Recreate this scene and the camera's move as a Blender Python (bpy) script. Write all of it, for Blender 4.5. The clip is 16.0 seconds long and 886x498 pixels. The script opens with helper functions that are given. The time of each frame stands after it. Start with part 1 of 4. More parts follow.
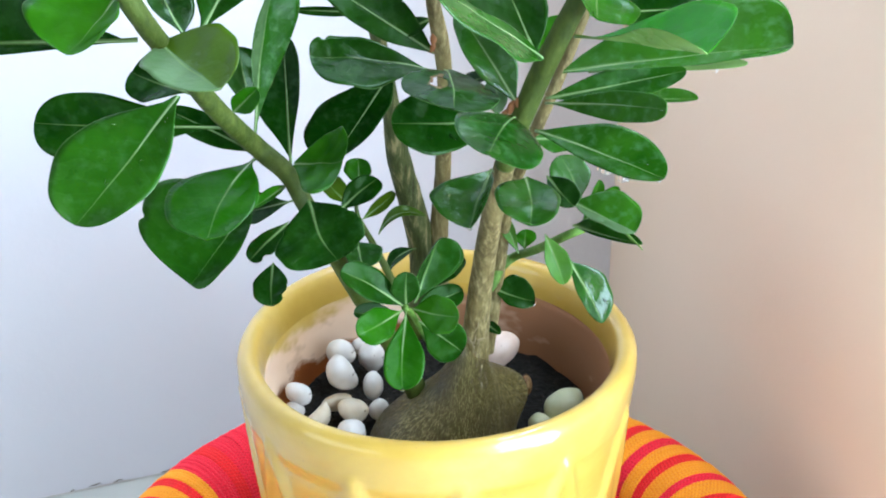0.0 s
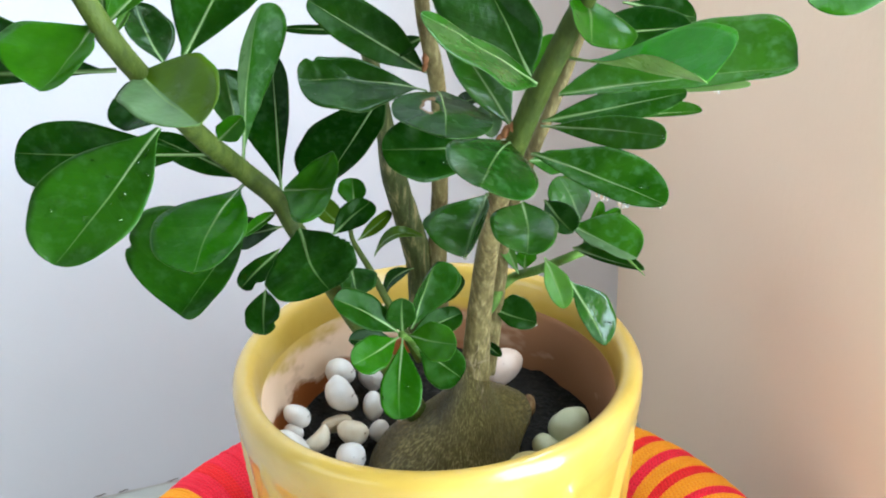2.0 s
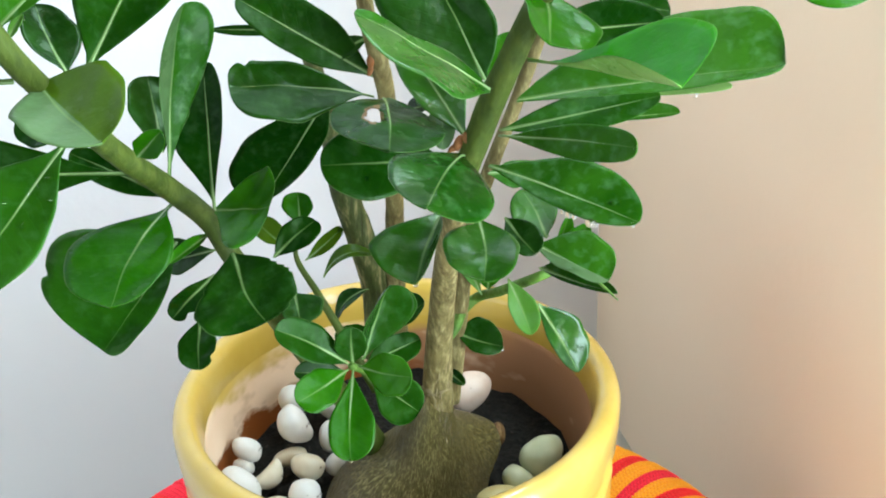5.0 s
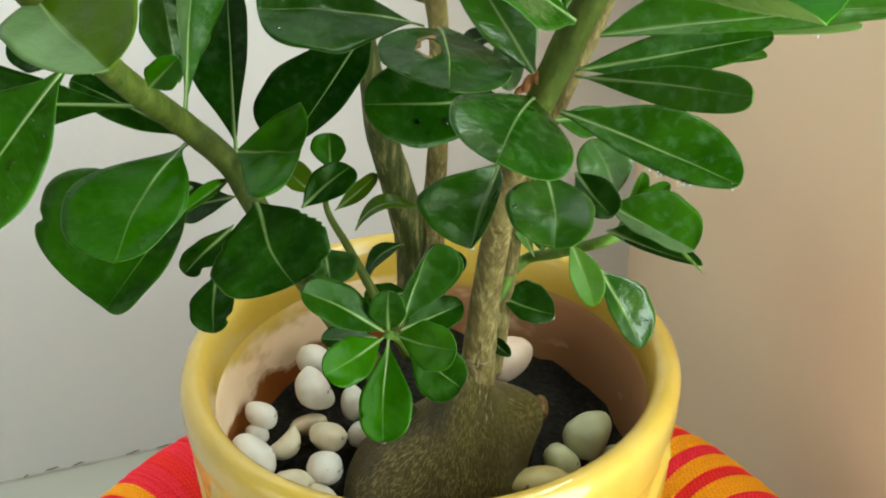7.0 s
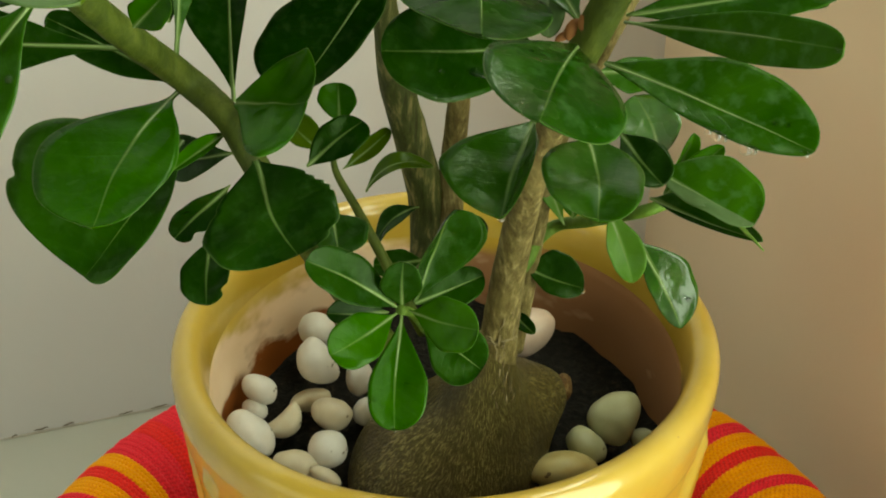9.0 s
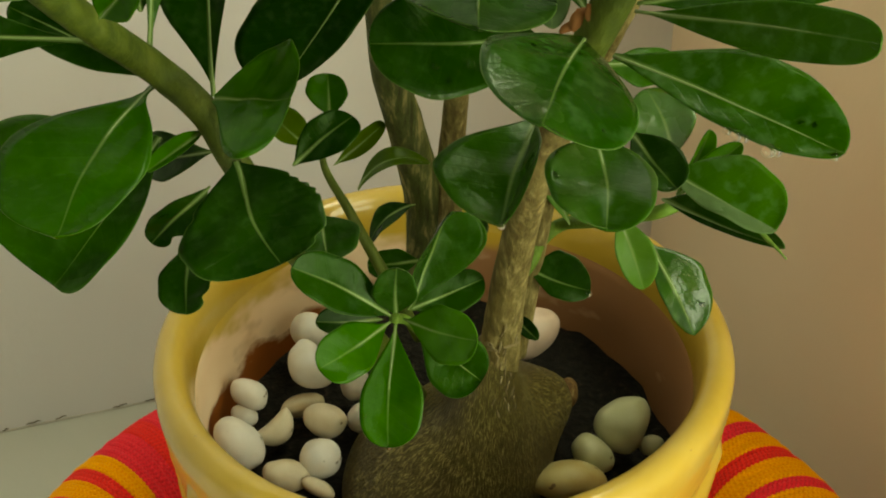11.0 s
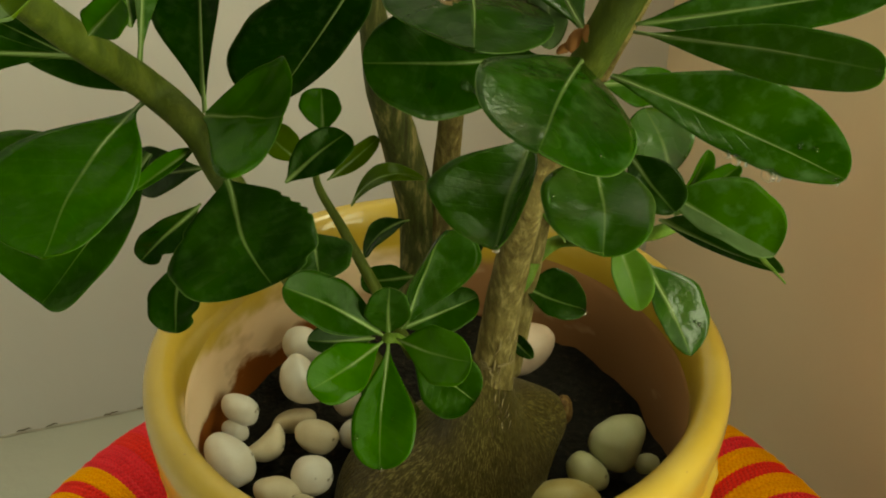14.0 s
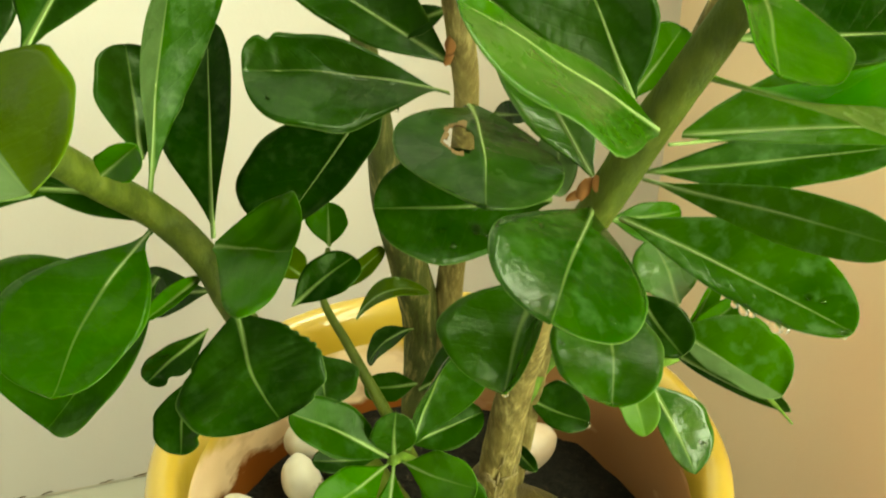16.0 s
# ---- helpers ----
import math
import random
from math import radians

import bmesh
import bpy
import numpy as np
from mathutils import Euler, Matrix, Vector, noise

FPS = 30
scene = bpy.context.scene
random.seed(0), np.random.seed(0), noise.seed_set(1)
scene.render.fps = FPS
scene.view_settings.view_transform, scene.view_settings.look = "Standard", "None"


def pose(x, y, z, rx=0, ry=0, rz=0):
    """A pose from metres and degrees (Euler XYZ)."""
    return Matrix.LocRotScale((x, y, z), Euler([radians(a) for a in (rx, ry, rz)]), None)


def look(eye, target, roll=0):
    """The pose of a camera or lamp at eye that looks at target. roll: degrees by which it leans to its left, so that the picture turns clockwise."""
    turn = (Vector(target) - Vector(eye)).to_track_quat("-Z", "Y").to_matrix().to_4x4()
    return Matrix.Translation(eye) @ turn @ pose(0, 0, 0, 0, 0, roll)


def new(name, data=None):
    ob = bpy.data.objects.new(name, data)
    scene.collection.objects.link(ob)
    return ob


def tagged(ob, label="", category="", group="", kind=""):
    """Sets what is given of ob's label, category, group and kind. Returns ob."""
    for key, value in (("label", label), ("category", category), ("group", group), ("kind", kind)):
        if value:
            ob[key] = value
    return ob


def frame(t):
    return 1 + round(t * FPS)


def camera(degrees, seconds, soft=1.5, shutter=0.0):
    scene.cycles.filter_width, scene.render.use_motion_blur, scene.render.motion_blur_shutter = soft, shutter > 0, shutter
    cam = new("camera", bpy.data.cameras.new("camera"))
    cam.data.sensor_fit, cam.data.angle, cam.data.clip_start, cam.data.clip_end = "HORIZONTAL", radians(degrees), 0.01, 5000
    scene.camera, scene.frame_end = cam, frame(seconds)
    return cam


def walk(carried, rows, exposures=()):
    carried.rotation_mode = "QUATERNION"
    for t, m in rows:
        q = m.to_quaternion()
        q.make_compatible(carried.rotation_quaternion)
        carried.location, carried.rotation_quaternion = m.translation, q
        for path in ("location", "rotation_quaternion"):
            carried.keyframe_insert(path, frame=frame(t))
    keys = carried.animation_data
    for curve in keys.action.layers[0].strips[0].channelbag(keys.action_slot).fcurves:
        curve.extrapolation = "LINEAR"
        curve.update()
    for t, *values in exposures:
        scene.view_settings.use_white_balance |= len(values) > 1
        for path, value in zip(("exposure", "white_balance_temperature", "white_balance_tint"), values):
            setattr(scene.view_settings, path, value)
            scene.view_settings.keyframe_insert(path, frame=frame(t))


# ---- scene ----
cam = camera(38.7, 16.0, soft=1.9, shutter=0.5)
ROWS = [
    (0, 0.0073, -0.5514, 0.6597, 0.37, -26.75, -0.63),
    (0.5, 0.0046, -0.5460, 0.6633, 0.64, -27.55, -0.29),
    (1, 0.0038, -0.5373, 0.6672, 0.76, -28.71, -0.40),
    (1.5, 0.0085, -0.5330, 0.6719, 1.16, -28.06, -1.12),
    (2, 0.0149, -0.5280, 0.6686, 1.09, -27.60, -1.81),
    (2.5, 0.0240, -0.5203, 0.6666, 1.14, -27.75, -3.15),
    (3, 0.0329, -0.5125, 0.6686, 1.09, -27.82, -4.23),
    (3.2, 0.0338, -0.5103, 0.6665, 1.16, -27.32, -4.54),
    (5.3, 0.0238, -0.4683, 0.6524, 0.29, -28.09, -1.97),
    (5.5, 0.0208, -0.4622, 0.6507, 0.24, -28.22, -1.65),
    (6, 0.0169, -0.4451, 0.6434, 0.27, -29.32, -1.24),
    (6.5, 0.0114, -0.4335, 0.6395, 0.21, -29.63, -0.66),
    (7, 0.0107, -0.4192, 0.6304, 0.68, -30.78, -0.67),
    (7.5, 0.0057, -0.4047, 0.6243, 0.81, -31.33, -0.11),
    (8, 0.0062, -0.3905, 0.6153, 0.84, -32.41, -0.09),
    (8.5, 0.0049, -0.3827, 0.6130, 0.77, -32.77, 0.24),
    (9, 0.0041, -0.3770, 0.6109, 0.76, -33.03, 0.27),
    (9.2, 0.0032, -0.3735, 0.6101, 0.89, -33.11, 0.17),
    (11.5, 0.0065, -0.3485, 0.6027, 1.02, -34.17, -0.04),
    (12, 0.0052, -0.3473, 0.6037, 1.06, -34.10, 0.20),
    (12.5, 0.0037, -0.3462, 0.6034, 1.09, -34.22, 0.27),
    (13, 0.0046, -0.3451, 0.6028, 1.09, -34.20, 0.25),
    (13.5, 0.0070, -0.3443, 0.6036, 0.92, -33.98, 0.14),
    (14, 0.0062, -0.3441, 0.6045, 0.74, -34.00, 0.48),
    (14.5, 0.0023, -0.3430, 0.6064, 0.79, -33.97, 0.99),
    (15, 0.0025, -0.3374, 0.6091, 0.81, -33.57, 0.93),
    (15.5, 0.0015, -0.3330, 0.6172, 0.59, -33.01, 0.91),
    (16, 0.0021, -0.3317, 0.6258, 0.41, -32.41, 1.06),
]


def aimed(x, y, z, yaw, pitch, roll):
    yaw, pitch = radians(yaw), radians(pitch)
    ahead = Vector((-math.sin(yaw) * math.cos(pitch), math.cos(yaw) * math.cos(pitch), math.sin(pitch)))
    return look(Vector((x, y, z)), Vector((x, y, z)) + ahead, roll)


EXPOSURES = [
    (0, -0.41, 5200, 4.5),
    (0.5, -0.19, 5220, 4.5),
    (1, -0.32, 5250, 4.5),
    (1.5, -0.50, 5380, 4.0),
    (2, -0.54, 5500, 2.5),
    (2.5, -0.40, 5500, 0.5),
    (3, -0.37, 5500, -0.5),
    (5.5, -0.43, 5800, -4.7),
    (6, -0.59, 6100, -6.4),
    (6.5, -0.67, 6400, -8.0),
    (7, -0.89, 6700, -9.7),
    (7.5, -1.23, 7210, -10.7),
    (8, -1.16, 7570, -11.7),
    (8.5, -1.36, 7750, -13.2),
    (9, -1.38, 8250, -15.2),
    (11.5, -1.66, 10560, -16.7),
    (12.5, -1.77, 11100, -17.7),
    (13.5, -1.78, 11100, -17.7),
    (14.5, -1.85, 11100, -17.7),
    (15, -1.90, 11100, -20.2),
    (15.5, -1.36, 10760, -22.7),
    (16, -0.56, 11070, -24.7),
]
walk(cam, [(t, aimed(*row)) for t, *row in ROWS], EXPOSURES)

# ---- light: daylight from a window in the wall beside the plant, plus two added fill openings ----
world = bpy.data.worlds.new("daylight")
scene.world = world
world.use_nodes = True
sky = world.node_tree.nodes.new("ShaderNodeTexSky")
sky.sky_type, sky.sun_disc = "NISHITA", False
sky.sun_elevation, sky.sun_rotation = radians(50), radians(120)
back = world.node_tree.nodes["Background"]
back.inputs["Strength"].default_value = 0.1
world.node_tree.links.new(sky.outputs["Color"], back.inputs["Color"])

# room: the corner behind the plant, left wall along U, right wall along V
CORNER = Vector((0.153, 0.471, 0))
U = Vector((-0.943, -0.333, 0))
V = Vector((0.2149, -0.9766, 0))
LONG, WIDE = 2.6, 3.2
Z0 = Vector((0, 0, 1))
FILL_OPENING = (0.4, 3.1, 0.1, 1.7)  # wide unseen opening added in the facing wall to hold a fill lamp
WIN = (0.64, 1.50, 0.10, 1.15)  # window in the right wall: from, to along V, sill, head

HIGH_FILL = (0.10, 0.56, 0.85, 1.45)  # small high opening added out of view in the right wall, nearer the corner, as fill


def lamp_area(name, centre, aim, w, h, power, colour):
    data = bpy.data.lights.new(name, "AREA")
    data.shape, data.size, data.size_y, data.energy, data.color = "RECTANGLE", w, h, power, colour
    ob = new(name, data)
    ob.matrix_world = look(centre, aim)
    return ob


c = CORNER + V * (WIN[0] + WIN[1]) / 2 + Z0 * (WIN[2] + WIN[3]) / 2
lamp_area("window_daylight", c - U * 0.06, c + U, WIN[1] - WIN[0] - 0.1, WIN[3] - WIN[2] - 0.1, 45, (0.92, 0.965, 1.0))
c = CORNER + V * (HIGH_FILL[0] + HIGH_FILL[1]) / 2 + Z0 * (HIGH_FILL[2] + HIGH_FILL[3]) / 2
lamp_area("high_fill_lamp", c - U * 0.06, c + U, HIGH_FILL[1] - HIGH_FILL[0] - 0.1, HIGH_FILL[3] - HIGH_FILL[2] - 0.1, 19, (0.90, 0.96, 1.0))
# added fill lamp with no known door behind it, lifts the right wall
c = CORNER + U * LONG + V * (FILL_OPENING[0] + FILL_OPENING[1]) / 2 + Z0 * (FILL_OPENING[2] + FILL_OPENING[3]) / 2
lamp_area("opposite_fill_lamp", c + U * 0.06, c - U, FILL_OPENING[1] - FILL_OPENING[0] - 0.1, FILL_OPENING[3] - FILL_OPENING[2] - 0.1, 38, (1.0, 0.975, 0.94))


# ---- materials ----
def mat(name, colour, rough=0.5, spec=0.5, coat=0.0):
    m = bpy.data.materials.new(name)
    m.use_nodes = True
    b = m.node_tree.nodes["Principled BSDF"]
    b.inputs["Base Color"].default_value = (*colour, 1)
    b.inputs["Roughness"].default_value = rough
    b.inputs["Specular IOR Level"].default_value = spec
    b.inputs["Coat Weight"].default_value = coat
    return m, m.node_tree.nodes, m.node_tree.links, b


def node(nodes, kind, **values):
    n = nodes.new(kind)
    for key, value in values.items():
        n.inputs[key.replace("_", " ")].default_value = value
    return n


def coords(nodes, links, scale, space="Object"):
    tc = nodes.new("ShaderNodeTexCoord")
    mp = nodes.new("ShaderNodeMapping")
    mp.inputs["Scale"].default_value = scale
    links.new(tc.outputs[space], mp.inputs["Vector"])
    return mp.outputs["Vector"]


def ramp(nodes, links, source, stops):
    r = nodes.new("ShaderNodeValToRGB")
    e = r.color_ramp.elements
    while len(e) < len(stops):
        e.new(0.5)
    for el, (at, col) in zip(e, stops):
        el.position, el.color = at, (*col, 1)
    links.new(source, r.inputs["Fac"])
    return r.outputs["Color"]


def mixed(nodes, links, fac, a, b, kind="MIX"):
    m = nodes.new("ShaderNodeMix")
    m.data_type, m.blend_type = "RGBA", kind
    for socket, value in ((m.inputs["Factor"], fac), (m.inputs[6], a), (m.inputs[7], b)):
        if hasattr(value, "is_output"):
            links.new(value, socket)
        else:
            socket.default_value = value if isinstance(value, float) else (*value, 1)
    return m.outputs[2]


def bump(nodes, links, b, height, strength, distance):
    n = nodes.new("ShaderNodeBump")
    n.inputs["Strength"].default_value, n.inputs["Distance"].default_value = strength, distance
    links.new(height, n.inputs["Height"])
    links.new(n.outputs["Normal"], b.inputs["Normal"])
    return n


def leaf_material(name, dark, light, dust=0.0, glow=0.25, rough=0.22, wetness=0.3):
    m, n, l, b = mat(name, dark, rough, 0.10)
    b.inputs["Specular Tint"].default_value = (0.7, 1.0, 0.5, 1)
    at = n.new("ShaderNodeAttribute")
    at.attribute_name = "blade"
    sep = n.new("ShaderNodeSeparateXYZ")
    l.new(at.outputs["Vector"], sep.inputs[0])
    vec = coords(n, l, (1, 1, 1))
    info = n.new("ShaderNodeObjectInfo")
    # broad mottling and a tint of its own for each leaf
    big = node(n, "ShaderNodeTexNoise", Scale=70.0, Detail=3.0)
    l.new(vec, big.inputs["Vector"])
    tone = n.new("ShaderNodeMath")
    tone.operation = "MULTIPLY_ADD"
    tone.inputs[1].default_value, tone.inputs[2].default_value = 0.5, -0.25
    l.new(info.outputs["Random"], tone.inputs[0])
    add = n.new("ShaderNodeMath")
    add.operation = "ADD"
    l.new(tone.outputs[0], add.inputs[0])
    l.new(big.outputs["Fac"], add.inputs[1])
    col = ramp(n, l, add.outputs[0], [(0.25, dark), (0.75, light)])
    # side veins run out and forward from the midrib: lines of u - 0.35|v|
    av = n.new("ShaderNodeMath")
    av.operation = "ABSOLUTE"
    l.new(sep.outputs["Y"], av.inputs[0])
    sl = n.new("ShaderNodeMath")
    sl.operation = "MULTIPLY_ADD"
    sl.inputs[1].default_value = -0.16
    l.new(av.outputs[0], sl.inputs[0])
    l.new(sep.outputs["X"], sl.inputs[2])
    wob = n.new("ShaderNodeMath")
    wob.operation = "MULTIPLY_ADD"
    wob.inputs[1].default_value = 0.16
    l.new(big.outputs["Fac"], wob.inputs[0])
    l.new(sl.outputs[0], wob.inputs[2])
    sn = n.new("ShaderNodeMath")
    sn.operation = "MULTIPLY"
    sn.inputs[1].default_value = 62.0
    l.new(wob.outputs[0], sn.inputs[0])
    si = n.new("ShaderNodeMath")
    si.operation = "SINE"
    l.new(sn.outputs[0], si.inputs[0])
    vein = ramp(n, l, si.outputs[0], [(0.86, (0, 0, 0)), (1.0, (0.045, 0.045, 0.045))])
    col = mixed(n, l, vein, col, tuple(min(1, c * 1.5 + 0.015) for c in light))
    # pale midrib, broad at the stalk and fine at the tip
    rib = n.new("ShaderNodeMath")
    rib.operation = "ABSOLUTE"
    l.new(sep.outputs["Z"], rib.inputs[0])
    thin = n.new("ShaderNodeMath")
    thin.operation = "MULTIPLY_ADD"
    thin.inputs[1].default_value = 0.75
    l.new(sep.outputs["X"], thin.inputs[0])
    l.new(rib.outputs[0], thin.inputs[2])
    line = ramp(n, l, thin.outputs[0], [(0.45, (0.6, 0.6, 0.6)), (0.95, (0, 0, 0))])
    col = mixed(n, l, line, col, (0.21, 0.31, 0.10))
    # pale margin
    edge = ramp(n, l, av.outputs[0], [(0.972, (0, 0, 0)), (1.0, (0.45, 0.45, 0.45))])
    col = mixed(n, l, edge, col, (0.17, 0.28, 0.09))
    # pale dust specks; their patches also stand in for whitish sheen
    if dust:
        sp = node(n, "ShaderNodeTexNoise", Scale=230.0, Detail=6.0)
        l.new(vec, sp.inputs["Vector"])
        spots = ramp(n, l, sp.outputs["Fac"], [(0.50, (0, 0, 0)), (0.72, (dust * 0.7, dust * 0.7, dust * 0.7))])
        col = mixed(n, l, spots, col, (0.15, 0.29, 0.12))
    l.new(col, b.inputs["Base Color"])
    fine = node(n, "ShaderNodeTexNoise", Scale=900.0, Detail=2.0)
    l.new(vec, fine.inputs["Vector"])
    r = n.new("ShaderNodeMapRange")
    r.inputs["To Min"].default_value, r.inputs["To Max"].default_value = rough - 0.12, rough + 0.10
    r.inputs["From Min"].default_value, r.inputs["From Max"].default_value = 0.35, 0.62
    wet = node(n, "ShaderNodeTexNoise", Scale=45.0, Detail=4.0)
    l.new(vec, wet.inputs["Vector"])
    l.new(wet.outputs["Fac"], r.inputs["Value"])
    film = n.new("ShaderNodeMapRange")
    film.inputs["From Min"].default_value, film.inputs["From Max"].default_value = 0.46, 0.72
    film.inputs["To Min"].default_value, film.inputs["To Max"].default_value = 0.0, wetness
    l.new(wet.outputs["Fac"], film.inputs["Value"])
    film.clamp = True
    l.new(film.outputs["Result"], b.inputs["Coat Weight"])
    if wetness > 1:
        b.inputs["Specular IOR Level"].default_value = 0.6
        b.inputs["Specular Tint"].default_value = (1, 1, 1, 1)
    b.inputs["Coat Roughness"].default_value, b.inputs["Coat IOR"].default_value = 0.17, 1.45
    l.new(r.outputs["Result"], b.inputs["Roughness"])
    hsum = n.new("ShaderNodeMath")
    hsum.operation = "MULTIPLY_ADD"
    hsum.inputs[1].default_value = -0.5
    l.new(vein, hsum.inputs[0])
    l.new(big.outputs["Fac"], hsum.inputs[2])
    rough_skin = n.new("ShaderNodeMath")
    rough_skin.operation = "MULTIPLY_ADD"
    rough_skin.inputs[1].default_value = 0.06
    l.new(fine.outputs["Fac"], rough_skin.inputs[0])
    l.new(hsum.outputs[0], rough_skin.inputs[2])
    skin = bump(n, l, b, rough_skin.outputs[0], 0.35, 0.003)
    l.new(skin.outputs["Normal"], b.inputs["Coat Normal"])
    # light passes through the blade
    tr = n.new("ShaderNodeBsdfTranslucent")
    l.new(mixed(n, l, 1.0, col, (0.9, 1.0, 0.25), "MULTIPLY"), tr.inputs["Color"])
    ms = n.new("ShaderNodeMixShader")
    ms.inputs["Fac"].default_value = glow
    l.new(b.outputs[0], ms.inputs[1])
    l.new(tr.outputs[0], ms.inputs[2])
    l.new(ms.outputs[0], n["Material Output"].inputs["Surface"])
    return m


LEAF = [
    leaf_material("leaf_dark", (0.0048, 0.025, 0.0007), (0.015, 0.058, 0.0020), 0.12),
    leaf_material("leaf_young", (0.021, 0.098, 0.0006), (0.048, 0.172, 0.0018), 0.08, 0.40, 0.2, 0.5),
    leaf_material("leaf_dusty", (0.017, 0.072, 0.002), (0.044, 0.138, 0.007), 0.45, 0.28, 0.24, 0.8),
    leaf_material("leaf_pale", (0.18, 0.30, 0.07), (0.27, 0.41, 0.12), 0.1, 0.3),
    # greyish: sheen put into the colour, mostly on one half of a leaf
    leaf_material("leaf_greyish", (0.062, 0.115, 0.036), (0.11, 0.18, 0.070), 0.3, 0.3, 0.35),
    leaf_material("leaf_olive", (0.040, 0.088, 0.002), (0.074, 0.135, 0.005), 0.05, 0.4),
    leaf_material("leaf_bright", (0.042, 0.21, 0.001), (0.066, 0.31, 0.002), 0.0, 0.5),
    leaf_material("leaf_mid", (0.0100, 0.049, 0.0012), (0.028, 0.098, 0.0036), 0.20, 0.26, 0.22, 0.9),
    leaf_material("leaf_wet", (0.016, 0.072, 0.002), (0.042, 0.134, 0.007), 0.25, 0.25, 0.24, 1.6),
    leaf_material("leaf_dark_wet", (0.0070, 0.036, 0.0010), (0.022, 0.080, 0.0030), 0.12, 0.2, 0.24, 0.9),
    leaf_material("leaf_light", (0.060, 0.150, 0.012), (0.10, 0.22, 0.030), 0.25, 0.35, 0.28, 0.3),
]
RIB, n_, l_, b_ = mat("leaf_rib", (0.20, 0.30, 0.10), 0.45)


def vec2_of(n, l):
    return coords(n, l, (1, 1, 1))


def bark_material(name, low, mid, high, stretch, grain=False):
    m, n, l, b = mat(name, mid, 0.30 if grain else 0.62, 0.5 if grain else 0.25)
    vec = coords(n, l, stretch)
    if grain:
        at = n.new("ShaderNodeAttribute")
        at.attribute_name = "grain"
        sway = node(n, "ShaderNodeTexNoise", Scale=140.0, Detail=2.0)
        l.new(vec2_of(n, l), sway.inputs["Vector"])
        mp = n.new("ShaderNodeMapping")
        mp.inputs["Scale"].default_value = stretch
        bent = n.new("ShaderNodeVectorMath")
        bent.operation = "MULTIPLY_ADD"
        bent.inputs[1].default_value = (0.004, 0.004, 0.004)
        l.new(sway.outputs["Color"], bent.inputs[0])
        l.new(at.outputs["Vector"], bent.inputs[2])
        l.new(bent.outputs[0], mp.inputs["Vector"])
        vec = mp.outputs["Vector"]
    a = node(n, "ShaderNodeTexNoise", Scale=1.0, Detail=6.0, Roughness=0.65)
    l.new(vec, a.inputs["Vector"])
    vec2 = coords(n, l, (55, 55, 40))
    c2 = node(n, "ShaderNodeTexNoise", Scale=1.0, Detail=3.0)
    l.new(vec2, c2.inputs["Vector"])
    col = ramp(n, l, a.outputs["Fac"], [(0.36, low), (0.52, mid), (0.62 if grain else 0.66, high)])
    patch = ramp(n, l, c2.outputs["Fac"], [(0.45, (0.0, 0.0, 0.0)), (0.65, (0.6, 0.6, 0.6))])
    col = mixed(n, l, patch, col, (0.085, 0.055, 0.02) if grain else tuple(c * 1.35 for c in mid))
    l.new(col, b.inputs["Base Color"])
    bump(n, l, b, a.outputs["Fac"], 1.0 if grain else 0.7, 0.0060 if grain else 0.0018)
    return m


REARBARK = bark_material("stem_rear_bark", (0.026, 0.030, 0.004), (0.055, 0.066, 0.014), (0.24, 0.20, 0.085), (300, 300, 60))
BARK = bark_material("stem_bark", (0.086, 0.062, 0.018), (0.152, 0.121, 0.043), (0.33, 0.27, 0.12), (480, 480, 120))
GREENSTEM = bark_material("stem_green", (0.030, 0.047, 0.003), (0.050, 0.071, 0.006), (0.078, 0.100, 0.014), (180, 180, 90))
SHOOT = bark_material("stem_young", (0.048, 0.098, 0.010), (0.082, 0.155, 0.018), (0.14, 0.22, 0.04), (120, 120, 90))
CAUDEX = bark_material("caudex_bark", (0.098, 0.074, 0.014), (0.195, 0.158, 0.042), (0.52, 0.44, 0.18), (1250, 1250, 340), True)
SCAR = bark_material("scar_bark", (0.07, 0.034, 0.012), (0.15, 0.085, 0.03), (0.28, 0.19, 0.08), (420, 420, 300))


def glaze_material():
    m, n, l, b = mat("yellow_glaze", (0.55, 0.38, 0.07), 0.36, 0.35, 0.8)
    b.inputs["Coat Roughness"].default_value = 0.05
    vec = coords(n, l, (22, 22, 30))
    a = node(n, "ShaderNodeTexNoise", Scale=1.0, Detail=4.0)
    l.new(vec, a.inputs["Vector"])
    col = ramp(n, l, a.outputs["Fac"], [(0.3, (0.46, 0.295, 0.036)), (0.55, (0.52, 0.345, 0.055)), (0.75, (0.56, 0.39, 0.090))])
    s = node(n, "ShaderNodeTexNoise", Scale=420.0, Detail=2.0)
    l.new(coords(n, l, (1, 1, 1)), s.inputs["Vector"])
    pits = ramp(n, l, s.outputs["Fac"], [(0.73, (0, 0, 0)), (0.77, (0.5, 0.5, 0.5))])
    col = mixed(n, l, pits, col, (0.32, 0.2, 0.07))
    l.new(col, b.inputs["Base Color"])
    bump(n, l, b, a.outputs["Fac"], 0.4, 0.003)
    return m


